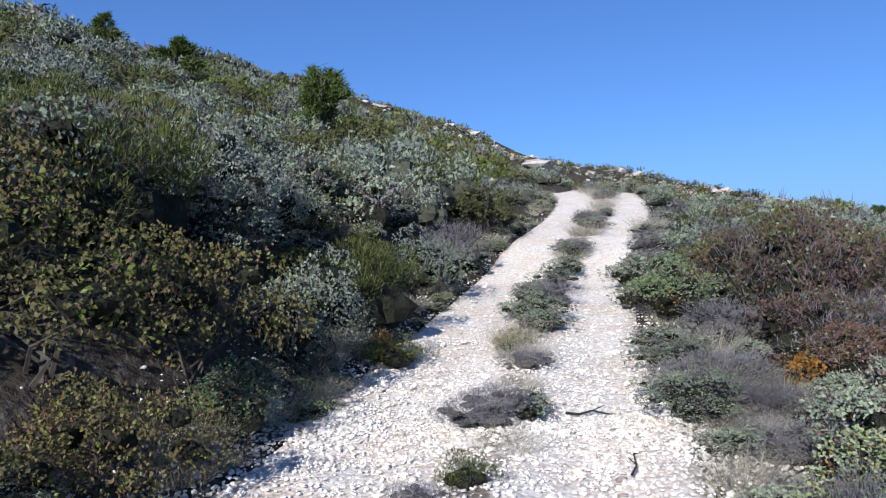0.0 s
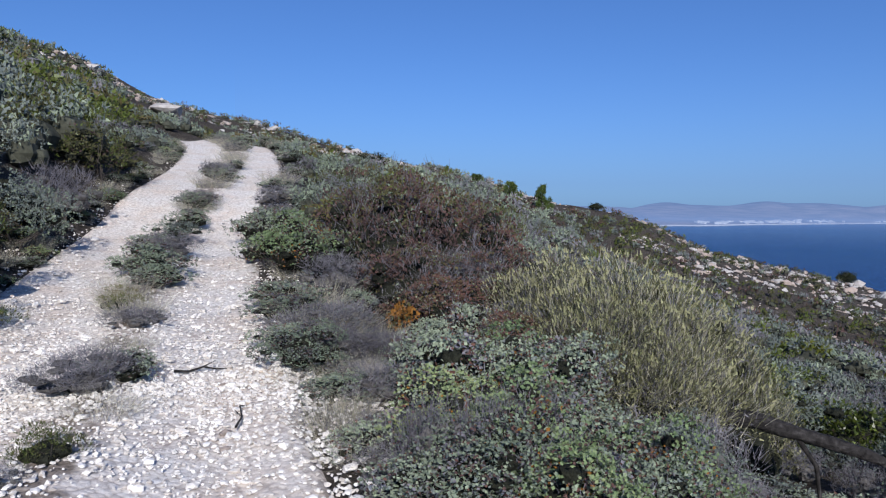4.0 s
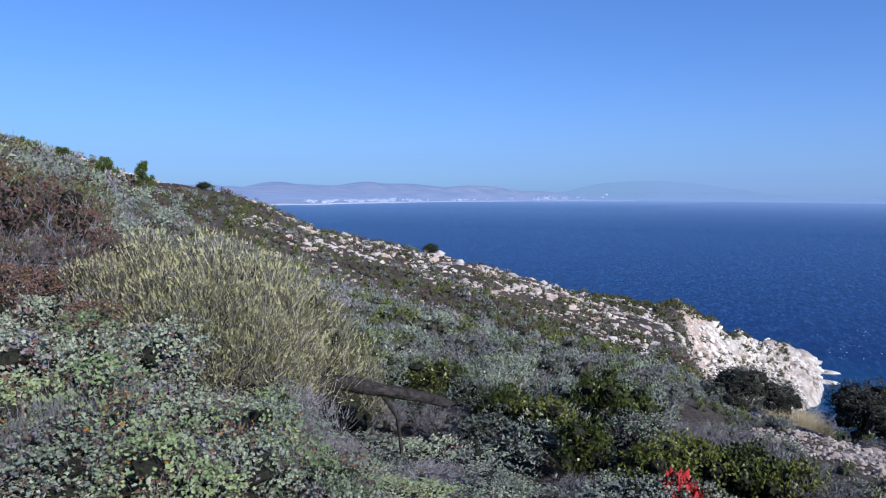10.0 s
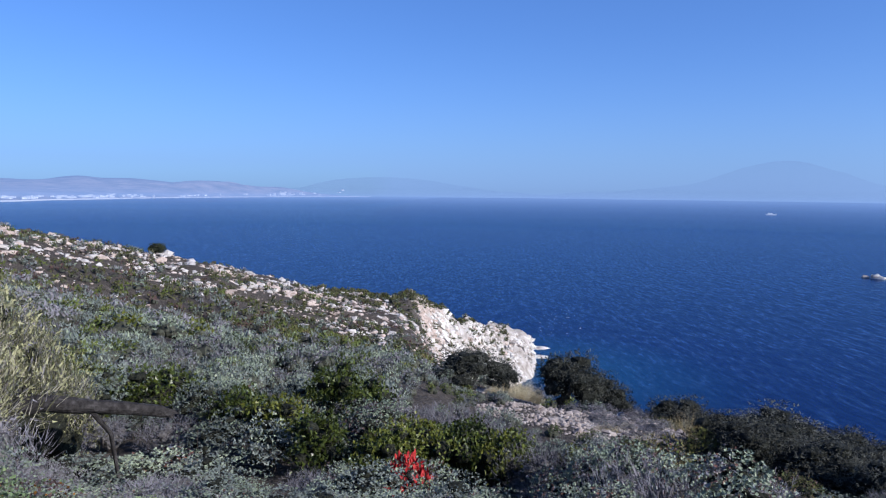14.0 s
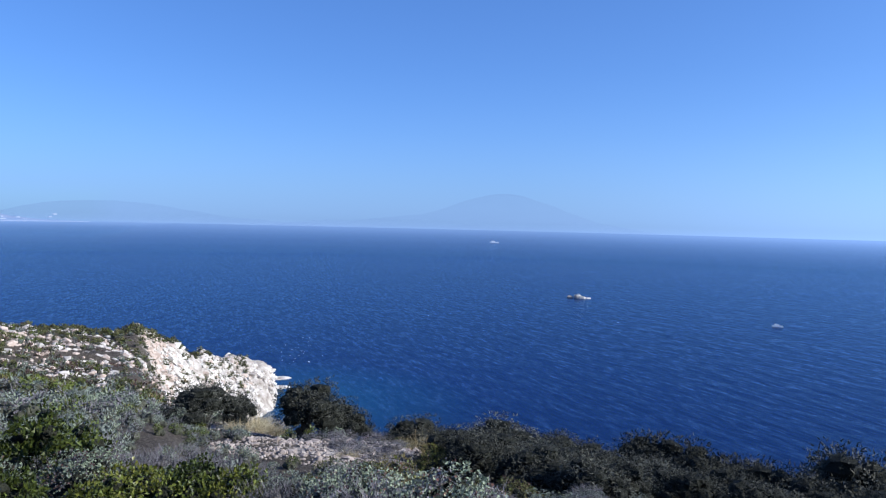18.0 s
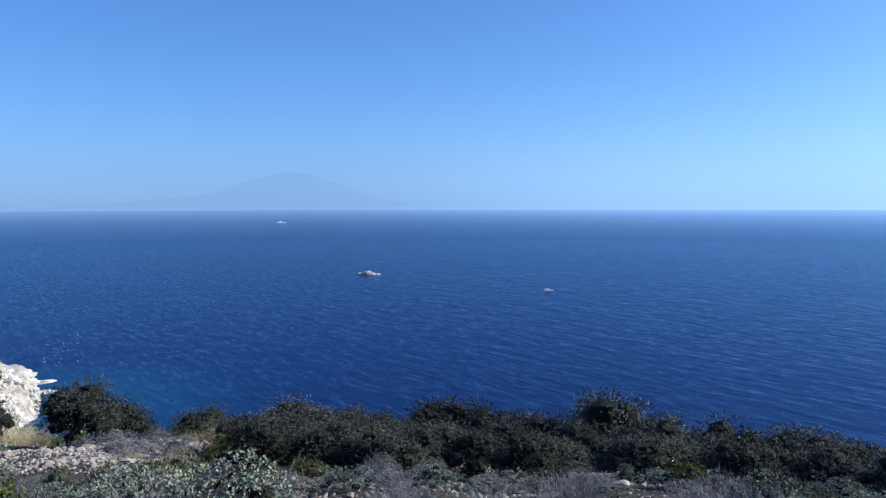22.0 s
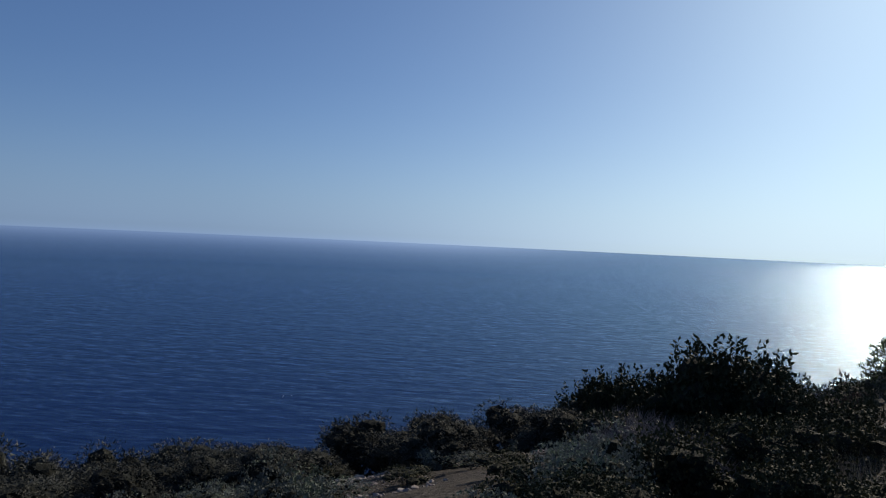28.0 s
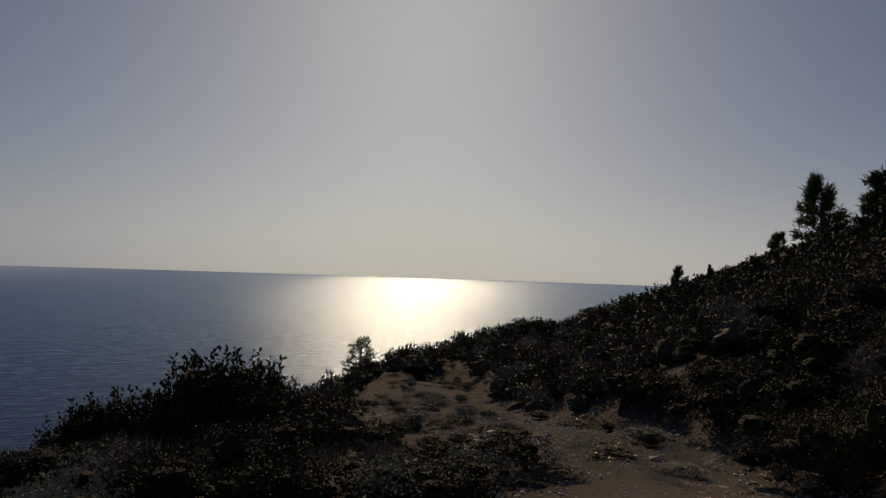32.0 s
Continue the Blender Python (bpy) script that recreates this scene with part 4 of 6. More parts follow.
# the bank above the track
for k, b, r, h, w in (("oak_shrub", 339, 5.4, 1.35, 1.9), ("oak_shrub", 344, 4.7, 0.9, 1.2), ("oak_shrub", 349, 6.3, 1.3, 1.7), ("oak_shrub", 330, 4.0, 0.9, 1.3), ("green_shrub", 344, 7.2, 1.6, 1.9),
                      ("grey_shrub", 357, 7.4, 1.35, 1.6), ("rockrose_shrub", 351.5, 6.0, 0.6, 0.9), ("rockrose_shrub", 346.5, 3.6, 0.5, 0.7), ("green_shrub", 1.5, 9.6, 1.4, 1.7),
                      ("grey_shrub", 6.2, 12.6, 1.3, 1.8), ("grass_tuft", 2.2, 8.7, 0.4, 0.8), ("green_shrub", 3.4, 8.4, 0.45, 0.9), ("oak_shrub", 11, 18, 1.4, 2.0),
                      ("twig_shrub", 8.5, 15, 1.2, 1.7), ("sage_shrub", 336, 3.0, 0.7, 0.9), ("oak_shrub", 334, 6.2, 1.7, 2.0), ("grey_shrub", 350, 8.8, 1.5, 1.9),
                      ("grass_tuft", 349, 3.6, 0.55, 0.7), ("orange_shrub", 2.6, 9.0, 0.35, 0.4), ("orange_shrub", 341.5, 3.6, 0.5, 0.5)):
    hero(k, b, r, h, w)
# below the track, out to the broom and the log
for k, b, r, h, w in (("rockrose_shrub", 25.2, 10.9, 0.95, 1.6), ("sage_shrub", 22.8, 13.4, 0.8, 1.4), ("twig_shrub", 28, 9.6, 0.7, 1.2), ("rust_shrub", 32, 11.2, 1.9, 2.4),
                      ("rust_shrub", 36, 11.4, 2.0, 2.6), ("green_shrub", 39, 13, 1.7, 2.2), ("oak_shrub", 33.6, 12.6, 2.0, 2.2), ("rust_shrub", 39.5, 11.6, 1.6, 2.2), ("oak_shrub", 28.5, 14.5, 1.2, 1.8), ("grass_tuft", 27, 7.4, 0.45, 1.0),
                      ("grass_tuft", 30, 6.8, 0.25, 0.37), ("grass_tuft", 25, 8.8, 0.42, 0.9), ("grass_tuft", 28.5, 5.6, 0.22, 0.31), ("grass_tuft", 26.5, 5.9, 0.22, 0.56), ("grass_tuft", 30, 6.0, 0.26, 0.62), ("orange_shrub", 33.1, 8.0, 0.36, 0.36), ("twig_shrub", 29.5, 6.4, 0.4, 0.9), ("twig_shrub", 31.2, 5.6, 0.34, 0.7), ("twig_shrub", 28.2, 7.3, 0.42, 0.8), ("grass_tuft", 29, 5.2, 0.2, 0.4), ("grass_tuft", 31, 7.2, 0.32, 0.6),
                      ("sage_shrub", 35.5, 6.1, 0.5, 0.9), ("rockrose_shrub", 41, 5.3, 0.8, 1.3), ("sage_shrub", 47, 5.1, 0.7, 1.3), ("rockrose_shrub", 38.5, 4.3, 0.55, 1.0),
                      ("rockrose_shrub", 52, 4.6, 0.75, 1.2), ("sage_shrub", 57, 5.5, 0.42, 1.2), ("rockrose_shrub", 63, 5.3, 0.38, 1.3), ("sage_shrub", 60, 6.2, 0.34, 1.1), ("twig_shrub", 65, 6.5, 0.36, 1.1), ("sage_shrub", 68, 5.6, 0.4, 1.2), ("twig_shrub", 43.5, 4.6, 0.75, 0.6),
                      ("twig_shrub", 56.5, 6.3, 0.4, 0.9), ("rust_shrub", 34, 9.4, 1.1, 1.7), ("rust_shrub", 38.5, 9.6, 1.15, 1.7), ("rust_shrub", 36, 8.6, 0.8, 1.4), ("rust_shrub", 42, 7.6, 0.8, 1.4), ("broom_shrub", 45.5, 9.0, 1.68, 1.9),
                      ("broom_shrub", 50, 8.4, 2.03, 2.1), ("broom_shrub", 54.5, 8.3, 2.03, 2.0), ("broom_shrub", 57.4, 8.9, 1.78, 1.5), ("broom_shrub", 59.6, 9.4, 1.33, 1.1), ("broom_shrub", 48, 7.3, 1.48, 1.6), ("broom_shrub", 51.5, 7.3, 1.38, 1.5),
                      ("twig_shrub", 38, 9.8, 1.0, 1.5), ("rockrose_shrub", 37, 4.5, 0.6, 1.2), ("sage_shrub", 38, 5.2, 0.8, 1.3), ("rockrose_shrub", 43, 4.2, 0.75, 1.2), ("sage_shrub", 48.5, 4.1, 0.65, 1.2),
                      ("twig_shrub", 40.5, 4.0, 0.7, 0.45), ("twig_shrub", 36, 3.9, 0.6, 0.45), ("sage_shrub", 38.5, 3.7, 0.55, 1.0), ("sage_shrub", 37.5, 3.5, 0.45, 0.9), ("rockrose_shrub", 45.5, 3.6, 0.6, 1.0), ("sage_shrub", 44.5, 5.9, 0.9, 1.4), ("grey_shrub", 53, 5.6, 0.7, 1.2), ("rockrose_shrub", 56, 4.3, 0.65, 1.1), ("grey_shrub", 61, 4.4, 0.5, 1.1), ("grey_shrub", 67, 4.5, 0.5, 1.1),
                      ("sage_shrub", 73, 4.9, 0.5, 1.1), ("grey_shrub", 78, 5.2, 0.5, 1.2), ("grey_shrub", 72, 6.4, 0.5, 1.2), ("grass_tuft", 29.5, 4.5, 0.23, 0.56), ("grass_tuft", 27.5, 5.0, 0.20, 0.50), ("grass_tuft", 31.5, 5.9, 0.29, 0.56), ("grey_shrub", 84, 5.6, 0.55, 1.2), ("grey_shrub", 82, 6.9, 0.55, 1.2), ("grey_shrub", 90, 6.2, 0.55, 1.3), ("sage_shrub", 57.5, 7.0, 0.3, 0.7)):
    hero(k, b, r, h, w)
for _k, _b in enumerate(np.arange(108, 184, 4.1)):       # low shrubs at the upper edge of the grove
    hero(("grey_shrub", "twig_shrub" if _b < 145 else "backlit_shrub")[_k % 2], float(_b + (_k * 37 % 11) * 0.2), 10.5 + (_k * 53 % 17) * 0.25, 0.4, 1.1)
for k, b, r, h, w in (("lentisk_shrub", 79.4, 13, 1.35, 1.56), ("lentisk_shrub", 82, 12, 1.2, 1.48), ("lentisk_shrub", 72.5, 11, 1.05, 1.23), ("lentisk_shrub", 75.6, 10, 1.05, 1.23),
                      ("lentisk_shrub", 78.4, 9, 0.95, 1.07), ("lentisk_shrub", 86.8, 9.3, 1.05, 1.31), ("lentisk_shrub", 90.4, 9.4, 1.1, 1.31), ("lentisk_shrub", 93.2, 9.2, 0.95, 1.15),
                      ("lentisk_shrub", 83.6, 8.6, 0.9, 1.07), ("red_shrub", 85.3, 7.6, 0.66, 0.46), ("green_shrub", 75, 36, 1.3, 3.0), ("green_shrub", 108.5, 17, 0.8, 1.1)):
    hero(k, b, r, h, w)
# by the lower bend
for k, b, r, h, w in (("bay_bush", 187.2, 17.5, 2.0, 2.2), ("bay_bush", 194.3, 16.5, 2.35, 2.7), ("bay_bush", 190.6, 16.8, 1.75, 2.3), ("bay_bush", 184.4, 18, 1.7, 2.0), ("bay_bush", 197.8, 15.5, 1.5, 1.9), ("bay_bush", 201.2, 15, 1.0, 1.6), ("backlit_shrub", 198.6, 12.5, 0.8, 1.0), ("backlit_shrub", 212.5, 6.6, 0.5, 1.1),
                      ("sage_shrub", 209, 6.9, 0.55, 1.1), ("backlit_shrub", 236, 9.5, 0.9, 1.5), ("backlit_shrub", 240, 8.6, 0.9, 1.6), ("backlit_shrub", 231.5, 12.4, 0.9, 1.5), ("backlit_shrub", 226, 15.5, 0.9, 1.6), ("backlit_shrub", 244, 8.0, 1.0, 1.6), ("backlit_shrub", 234, 12, 1.0, 1.7), ("grass_tuft", 203, 9, 0.6, 1.0), ("grass_tuft", 200, 13.5, 0.6, 1.0), ("backlit_shrub", 205, 7.4, 0.55, 1.2)):
    hero(k, b, r, h, w)


def tree(name, mesh_leaves, mesh_wood, x, y, high, wide, label, category, group):
    z = float(height(x, y)[0])
    ob = new(name)
    ob.matrix_basis = Matrix.LocRotScale((x, y, z - 0.06), Euler((0, 0, float(rng.uniform(0, 6.28)))), (wide, wide, high))
    part("trunk", mesh_wood, ob)
    part("crown", mesh_leaves, ob)
    return tagged(ob, label, category, group)


OLIVES, PINES = [], []
for s in range(3):
    g = np.random.default_rng(200 + s)
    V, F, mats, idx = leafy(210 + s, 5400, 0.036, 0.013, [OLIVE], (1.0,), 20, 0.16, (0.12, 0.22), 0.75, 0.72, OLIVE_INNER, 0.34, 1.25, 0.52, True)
    SV, SF = tubes(limbs(g, 5, 0.75, 0.3, 0.05, 0.05), 6)
    OLIVES.append((make_mesh("olive_crown", V, F, mats, idx), make_mesh("olive_trunk", SV, SF, [BARK])))
for s in range(3):      # the third is a thin sapling
    g = np.random.default_rng(300 + s)
    Ps, Ds, segs = [], [], [((0, 0, 0), (0.02, 0.0, 0.5), 0.045, 0.028), ((0.02, 0, 0.5), (0, 0.01, 0.98), 0.028, 0.008)]
    for k in range(30):
        h = 0.18 + 0.8 * k / 30
        a, l = g.uniform(0, 6.28), (0.5 * (1.05 - h) ** 0.75 + 0.05) * g.uniform(0.6, 1.1)
        tip = np.array([l * np.cos(a), l * np.sin(a), h + 0.16 * l + 0.04])
        segs.append(((0, 0, h), tip, 0.012, 0.004))
        m = 150 if s < 2 else 18
        u = np.sqrt(g.uniform(0.12, 1, m))[:, None]
        Ps.append(np.array([0, 0, h]) * (1 - u) + tip * u + 0.035 * g.normal(size=(m, 3)))
        Ds.append(unit(unit(tip - np.array([0, 0, h])) + 0.8 * g.normal(size=(m, 3)) + np.array([0, 0, 0.4])))
    P, D = np.concatenate(Ps), np.concatenate(Ds)
    V, F = leaf_quads(P, D, 0.085, 0.016 if s < 2 else 0.034, g, tri=True)
    PINES.append((make_mesh("pine_crown", V, F, [PINE]), make_mesh("pine_trunk", *tubes(segs, 5), [BARK])))


def tree_to(kind, bearing, r, top, wide, label, group, floor=1.0):
    """A tree at a bearing and distance whose tip stands at that angle over the level of the eye."""
    x, y = (float(v) for v in polar(bearing, r))
    tip = EYE + r * math.tan(radians(top))
    high = max(floor, tip - float(height(x, y)[0]))
    if kind == "olive_tree":
        high, wide = high + 0.35, wide * 1.12
    forms = OLIVES if kind == "olive_tree" else PINES
    leaves, wood = forms[2 if kind == "pine_tree" and bearing in (204.4, 211.6) else int(rng.integers(len(forms) if kind == "olive_tree" else 2))]
    HEROES.append((x, y, wide * 0.8))
    return tree(kind, leaves, wood, x, y, high, wide, label, "olive tree" if kind == "olive_tree" else "pine tree", group)


for b, r, h, w in ((101.5, 24.5, 0.4, 1.3), (102.6, 26.5, 0.5, 1.5), (104.2, 24, 0.4, 1.2), (105, 27, 0.45, 1.4), (100.6, 27, 0.45, 1.3), (103.5, 29, 0.5, 1.4), (106, 24.5, 0.4, 1.2), (101, 30, 0.5, 1.4), (104.6, 21.5, 0.4, 1.1), (98.8, 29, 0.45, 1.2)):
    hero("twig_shrub", b, r, h, w, label="low dry cushion shrub on the stony clearing")
OL = "grey-green olive tree on the steep slope over the sea"
for b, r, top, w in ((90.2, 35, -13.0, 3.4), (93.0, 39, -13.9, 1.8), (98.3, 33, -13.2, 3.5), (101.3, 36, -14.8, 2.8), (106.8, 34, -16.0, 3.2), (110.5, 32, -16.9, 3.2), (114.0, 31, -16.0, 3.8), (118.0, 33, -16.6, 3.2),
                     (121.0, 29, -17.4, 3.2), (125.6, 31, -16.1, 3.6), (129.5, 30, -16.6, 3.6), (133.6, 31, -16.9, 3.2), (139.0, 31, -15.2, 4.2), (143.0, 30, -16.6, 3.4), (148.0, 30, -16.8, 3.4),
                     (152.9, 29, -16.5, 3.4), (156.4, 27, -16.9, 3.0), (160.2, 28, -17.1, 3.0), (166.4, 27, -15.0, 3.6), (172.6, 27, -14.3, 2.7), (178.4, 26, -13.6, 3.0), (182.4, 25, -13.4, 2.4),
                     (136.8, 27, -17.6, 2.6), (138.6, 25, -18.4, 2.4), (131.5, 26, -17.8, 2.4), (141.0, 25.5, -17.8, 2.4), (111.5, 24, -18.4, 2.6), (116.5, 23, -18.8, 2.8), (124.0, 22, -19.0, 2.8), (128.0, 25, -18.6, 2.6), (134.2, 22.5, -19.0, 2.5), (146.4, 22, -18.2, 2.6), (150.5, 23, -18.6, 2.6),
                     (154.5, 21, -18.6, 2.2), (158.5, 22, -18.8, 2.4), (120.2, 20, -20.0, 2.2), (113.2, 19.5, -20.2, 2.0), (162.6, 24, -17.6, 2.2), (169.4, 23.5, -16.2, 2.2), (175.6, 24, -15.2, 2.0)):
    tree_to("olive_tree", b, r, top, w, OL, "olive trees")
_g = np.random.default_rng(77)
for b in np.arange(109, 184, 2.9):      # the lower rows of the grove
    if min(abs(b - 137), abs(b - 165), abs(b - 177)) > 3:
        tree_to("olive_tree", float(b + _g.uniform(-0.9, 0.9)), float(_g.uniform(15, 20.5)), float(_g.uniform(-20.4, -19.2) + 3.2 * smooth(160, 184, b)), float(_g.uniform(1.5, 2.1)), "low rounded olive bush on the stony slope", "olive trees", 0.8)
PN = "young dark green pine on the hillside"
for b, r, top, w in ((-1.9, 24, 15.0, 2.7), (-12.7, 29, 16.8, 2.6), (-17.5, 30, 18.0, 1.6)):
    tree_to("pine_tree", b, r, top, w, PN, "pines")
for b, r, top, w in ((36.7, 60, 3.5, 1.4), (38.9, 58, 2.9, 2.2), (41.6, 62, 2.3, 2.2), (44.2, 63, 2.0, 1.8), (204.4, 33, -5.4, 1.9), (211.6, 34, -5.6, 0.7), (229.0, 40, 0.95, 1.2), (231.3, 41, 1.15, 0.7),
                     (238.6, 40, 7.4, 3.2), (242.4, 38, 7.6, 3.0), (235.9, 40, 3.6, 1.4), (244.5, 36, 8.5, 3.2)):
    tree_to("pine_tree", b, r, top, w, "small dark pine standing on the ridge", "pines")
for b, r, h, w in ((218.3, 36, 1.3, 2.6), (209, 30, 0.9, 1.6), (223.5, 38, 0.8, 1.6), (66.0, 104, 1.7, 2.6), (48.4, 88, 1.0, 1.8), (30.2, 52, 1.4, 3.2), (26.8, 50, 1.2, 3.0)):
    hero("bay_bush", b, r, h, w, label="dark bush standing out on the ridge")

# ---- the scrub between ----
HX = np.array(HEROES)


def free_of_heroes(x, y, share=0.4):
    d = np.hypot(x[:, None] - HX[None, :, 0], y[:, None] - HX[None, :, 1]) - share * HX[None, :, 2]
    return d.min(axis=1) > 0


def grid_points(r0, r1, step, seed, arc=(325, 246)):
    """Jittered grid of places between two distances, within the bearings that the camera looks over."""
    g = np.random.default_rng(seed)
    n = int(2 * r1 / step) + 2
    i, j = np.meshgrid(np.arange(n), np.arange(n))
    x = -r1 + (i.ravel() + g.uniform(0, 1, n * n)) * step
    y = -r1 + (j.ravel() + g.uniform(0, 1, n * n)) * step
    r, a = np.hypot(x, y), np.degrees(np.arctan2(x, y)) % 360
    ok = (r >= r0) & (r < r1) & (((a > arc[0]) & (a < arc[1])) if arc[0] < arc[1] else ((a > arc[0]) | (a < arc[1])))
    return x[ok], y[ok], r[ok], a[ok], g


def choose(x, y, a, r, g):
    """Which shrub grows where: by the side of the hill and by drifting patches."""
    n = len(x)
    p = vnoise(x, y, 4.0, 31) + 0.6 * g.normal(size=n)
    kinds = np.full(n, "sage_shrub", dtype=object)
    left = (a > 320) | (a < 14)
    kinds[left] = np.where(p[left] > 0.55, "oak_shrub", np.where(p[left] > 0.1, "grey_shrub", np.where(p[left] > -0.15, "sage_shrub", np.where(p[left] > -0.4, "twig_shrub", "green_shrub"))))
    mid = (a >= 14) & (a < 48)
    kinds[mid] = np.where(p[mid] > 0.8, "rust_shrub", np.where(p[mid] > 0.35, "twig_shrub", np.where(p[mid] > -0.45, "sage_shrub", np.where(p[mid] > -0.8, "grey_shrub", "oak_shrub"))))
    down = (a >= 48) & (a < 110)
    kinds[down] = np.where(p[down] > 0.95, "lentisk_shrub", np.where(p[down] > 0.5, "sage_shrub", np.where(p[down] > -0.2, "grey_shrub", np.where(p[down] > -1.0, "twig_shrub", "green_shrub"))))
    low = down & (r < 8)
    kinds[low] = np.where(p[low] > 0.4, "rockrose_shrub", np.where(p[low] > -0.5, "sage_shrub", "twig_shrub"))
    spur = down & (r > 50)
    kinds[spur] = np.where(p[spur] > 0.35, "oak_shrub", np.where(p[spur] > 0, "grey_shrub", np.where(p[spur] > -0.3, "green_shrub", np.where(p[spur] > -0.8, "rust_shrub", "twig_shrub"))))
    sea = (a >= 110) & (a < 185)
    kinds[sea] = np.where(p[sea] > 0.6, "lentisk_shrub", np.where((p[sea] > -0.2) | (a[sea] > 150), "grey_shrub", "twig_shrub"))
    # towards the sun, shrubs with shade put into their leaf colour
    kinds[sea & (a > 150) & (p > 0)] = "backlit_shrub"
    kinds[(a >= 103) & (a < 117) & (r > 7)] = np.where(p[(a >= 103) & (a < 117) & (r > 7)] > 0, "oak_shrub", "rust_shrub")
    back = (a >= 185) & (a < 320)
    kinds[back] = np.where(p[back] > -0.75, "backlit_shrub", np.where(p[back] > -1.0, "rust_shrub", "twig_shrub"))
    return kinds


def size_at(a, r, g):
    n = len(a)
    h = g.uniform(0.5, 1.05, n)
    bank = (a > 320) | (a < 12)
    h = np.where(bank, g.uniform(0.85, 1.75, n), h)
    h = np.where((a > 40) & (a < 190) & (r < 6), h * 0.75, h)
    h = np.where((a > 55) & (a < 70) & (r > 4) & (r < 9), h * 0.55, h)
    h = np.where((a > 70) & (a < 100) & (r > 5) & (r < 8.5), h * 0.6, h)
    h = np.where((a < 16) & (r > 24), h * 0.75, h)
    h = np.where((a > 84) & (a < 111) & (r > 13) & (r < 40), h * 0.6, h)
    h = np.where((a > 106) & (a < 184) & (r > 6.5), h * 0.6, h)
    h = np.where((a > 225) & (r > 9), g.uniform(0.7, 1.2, n), h)
    return h


def open_ground(x, y, g, edge=1.75):
    side, _ = road_place(x, y)
    bare = rock_share(x, y)
    a, r = np.degrees(np.arctan2(x, y)) % 360, np.hypot(x, y)
    grove = (a > 106) & (a < 184) & (r > 6.5) & (g.uniform(0, 1, len(x)) > 0.3)
    bald = np.zeros(len(x), bool)
    for b, d, s in ((103, 26, 4.0), (101, 22, 2.0), (94, 37.5, 4.5), (137, 19.5, 3.0), (177, 20, 2.4), (165, 19, 2.2)):
        bald |= np.hypot(x - polar(b, d)[0], y - polar(b, d)[1]) < s * (1 + 0.4 * vnoise(x, y, 2.5, 33))
    return (np.abs(side) > edge) & ~grove & ~bald & (bare < g.uniform(0.3, 1.0, len(x)))


def near_scrub():
    for r0, r1, step, seed in ((2.6, 8, 0.85, 41), (8, 15, 1.15, 42)):
        x, y, r, a, g = grid_points(r0, r1, step, seed)
        h = size_at(a, r, g)
        side, _ = road_place(x, y)
        h = np.where(np.abs(side) < 3.3, h * 0.5, h)
        ok = open_ground(x, y, g, 2.0) & free_of_heroes(x, y, 0.33)
        kinds = choose(x, y, a, r, g)
        z = height(x, y)
        for i in np.nonzero(ok)[0]:
            w = float(h[i] * g.uniform(1.0, 1.5) + 0.15)
            plant_at(kinds[i], float(x[i]), float(y[i]), float(z[i]), float(h[i]), w)


near_scrub()


def bank_scrub():
    """More scrub on the cut bank along the lower bend."""
    x, y, r, a, g = grid_points(8, 16, 0.95, 47, (218, 246))
    ok = open_ground(x, y, g, 1.8)
    kinds, z = choose(x, y, a, r, g), height(x, y)
    for i in np.nonzero(ok)[0]:
        h = float(g.uniform(0.6, 1.1))
        plant_at(kinds[i], float(x[i]), float(y[i]), float(z[i]), h, h * 1.4)


bank_scrub()


def upper_scrub():
    """Dense rounded shrubs on the bank over the track."""
    x, y, r, a, g = grid_points(4.5, 15, 1.05, 48, (328, 7))
    side, _ = road_place(x, y)
    ok = (side < -3.0) & free_of_heroes(x, y, 0.3)
    z = height(x, y)
    for i in np.nonzero(ok)[0]:
        h = float(g.uniform(0.7, 1.25))
        p = float(vnoise(x[i], y[i], 3.2, 49)) + 0.22 * g.normal()
        kind = "oak_shrub" if p > 0.4 else "grey_shrub" if p > 0.02 else "sage_shrub" if p > -0.2 else "twig_shrub" if p > -0.3 else "green_shrub"
        plant_at(kind, float(x[i]), float(y[i]), float(z[i]), h, h * 1.35)


upper_scrub()

FAR_KINDS = {"backlit_shrub": ([BAY, OAK], (0.85, 0.15)), "rockrose_shrub": ([ROCKROSE, SAGE], (0.7, 0.3)), "sage_shrub": ([SAGE, GREY], (0.7, 0.3)), "grey_shrub": ([GREY, SAGE], (0.75, 0.25)), "oak_shrub": ([OAK, GREEN], (0.75, 0.25)), "green_shrub": ([GREEN, OAK], (0.8, 0.2)),
             "lentisk_shrub": ([LENTISK, GREEN], (0.8, 0.2)), "rust_shrub": ([RUST, OAK], (0.75, 0.25)), "twig_shrub": ([TWIG, GREY], (0.6, 0.4))}
SCRUB_NAMES = {"backlit_shrub": "dense scrub darkened to look backlit", "rockrose_shrub": "leafy green rockrose scrub", "sage_shrub": "grey-green sage-leaved scrub", "grey_shrub": "silver-grey scrub", "oak_shrub": "olive-brown scrub oak", "green_shrub": "yellow-green scrub",
               "lentisk_shrub": "dark green lentisk scrub", "rust_shrub": "purple-brown twiggy scrub", "twig_shrub": "dry grey-violet scrub"}


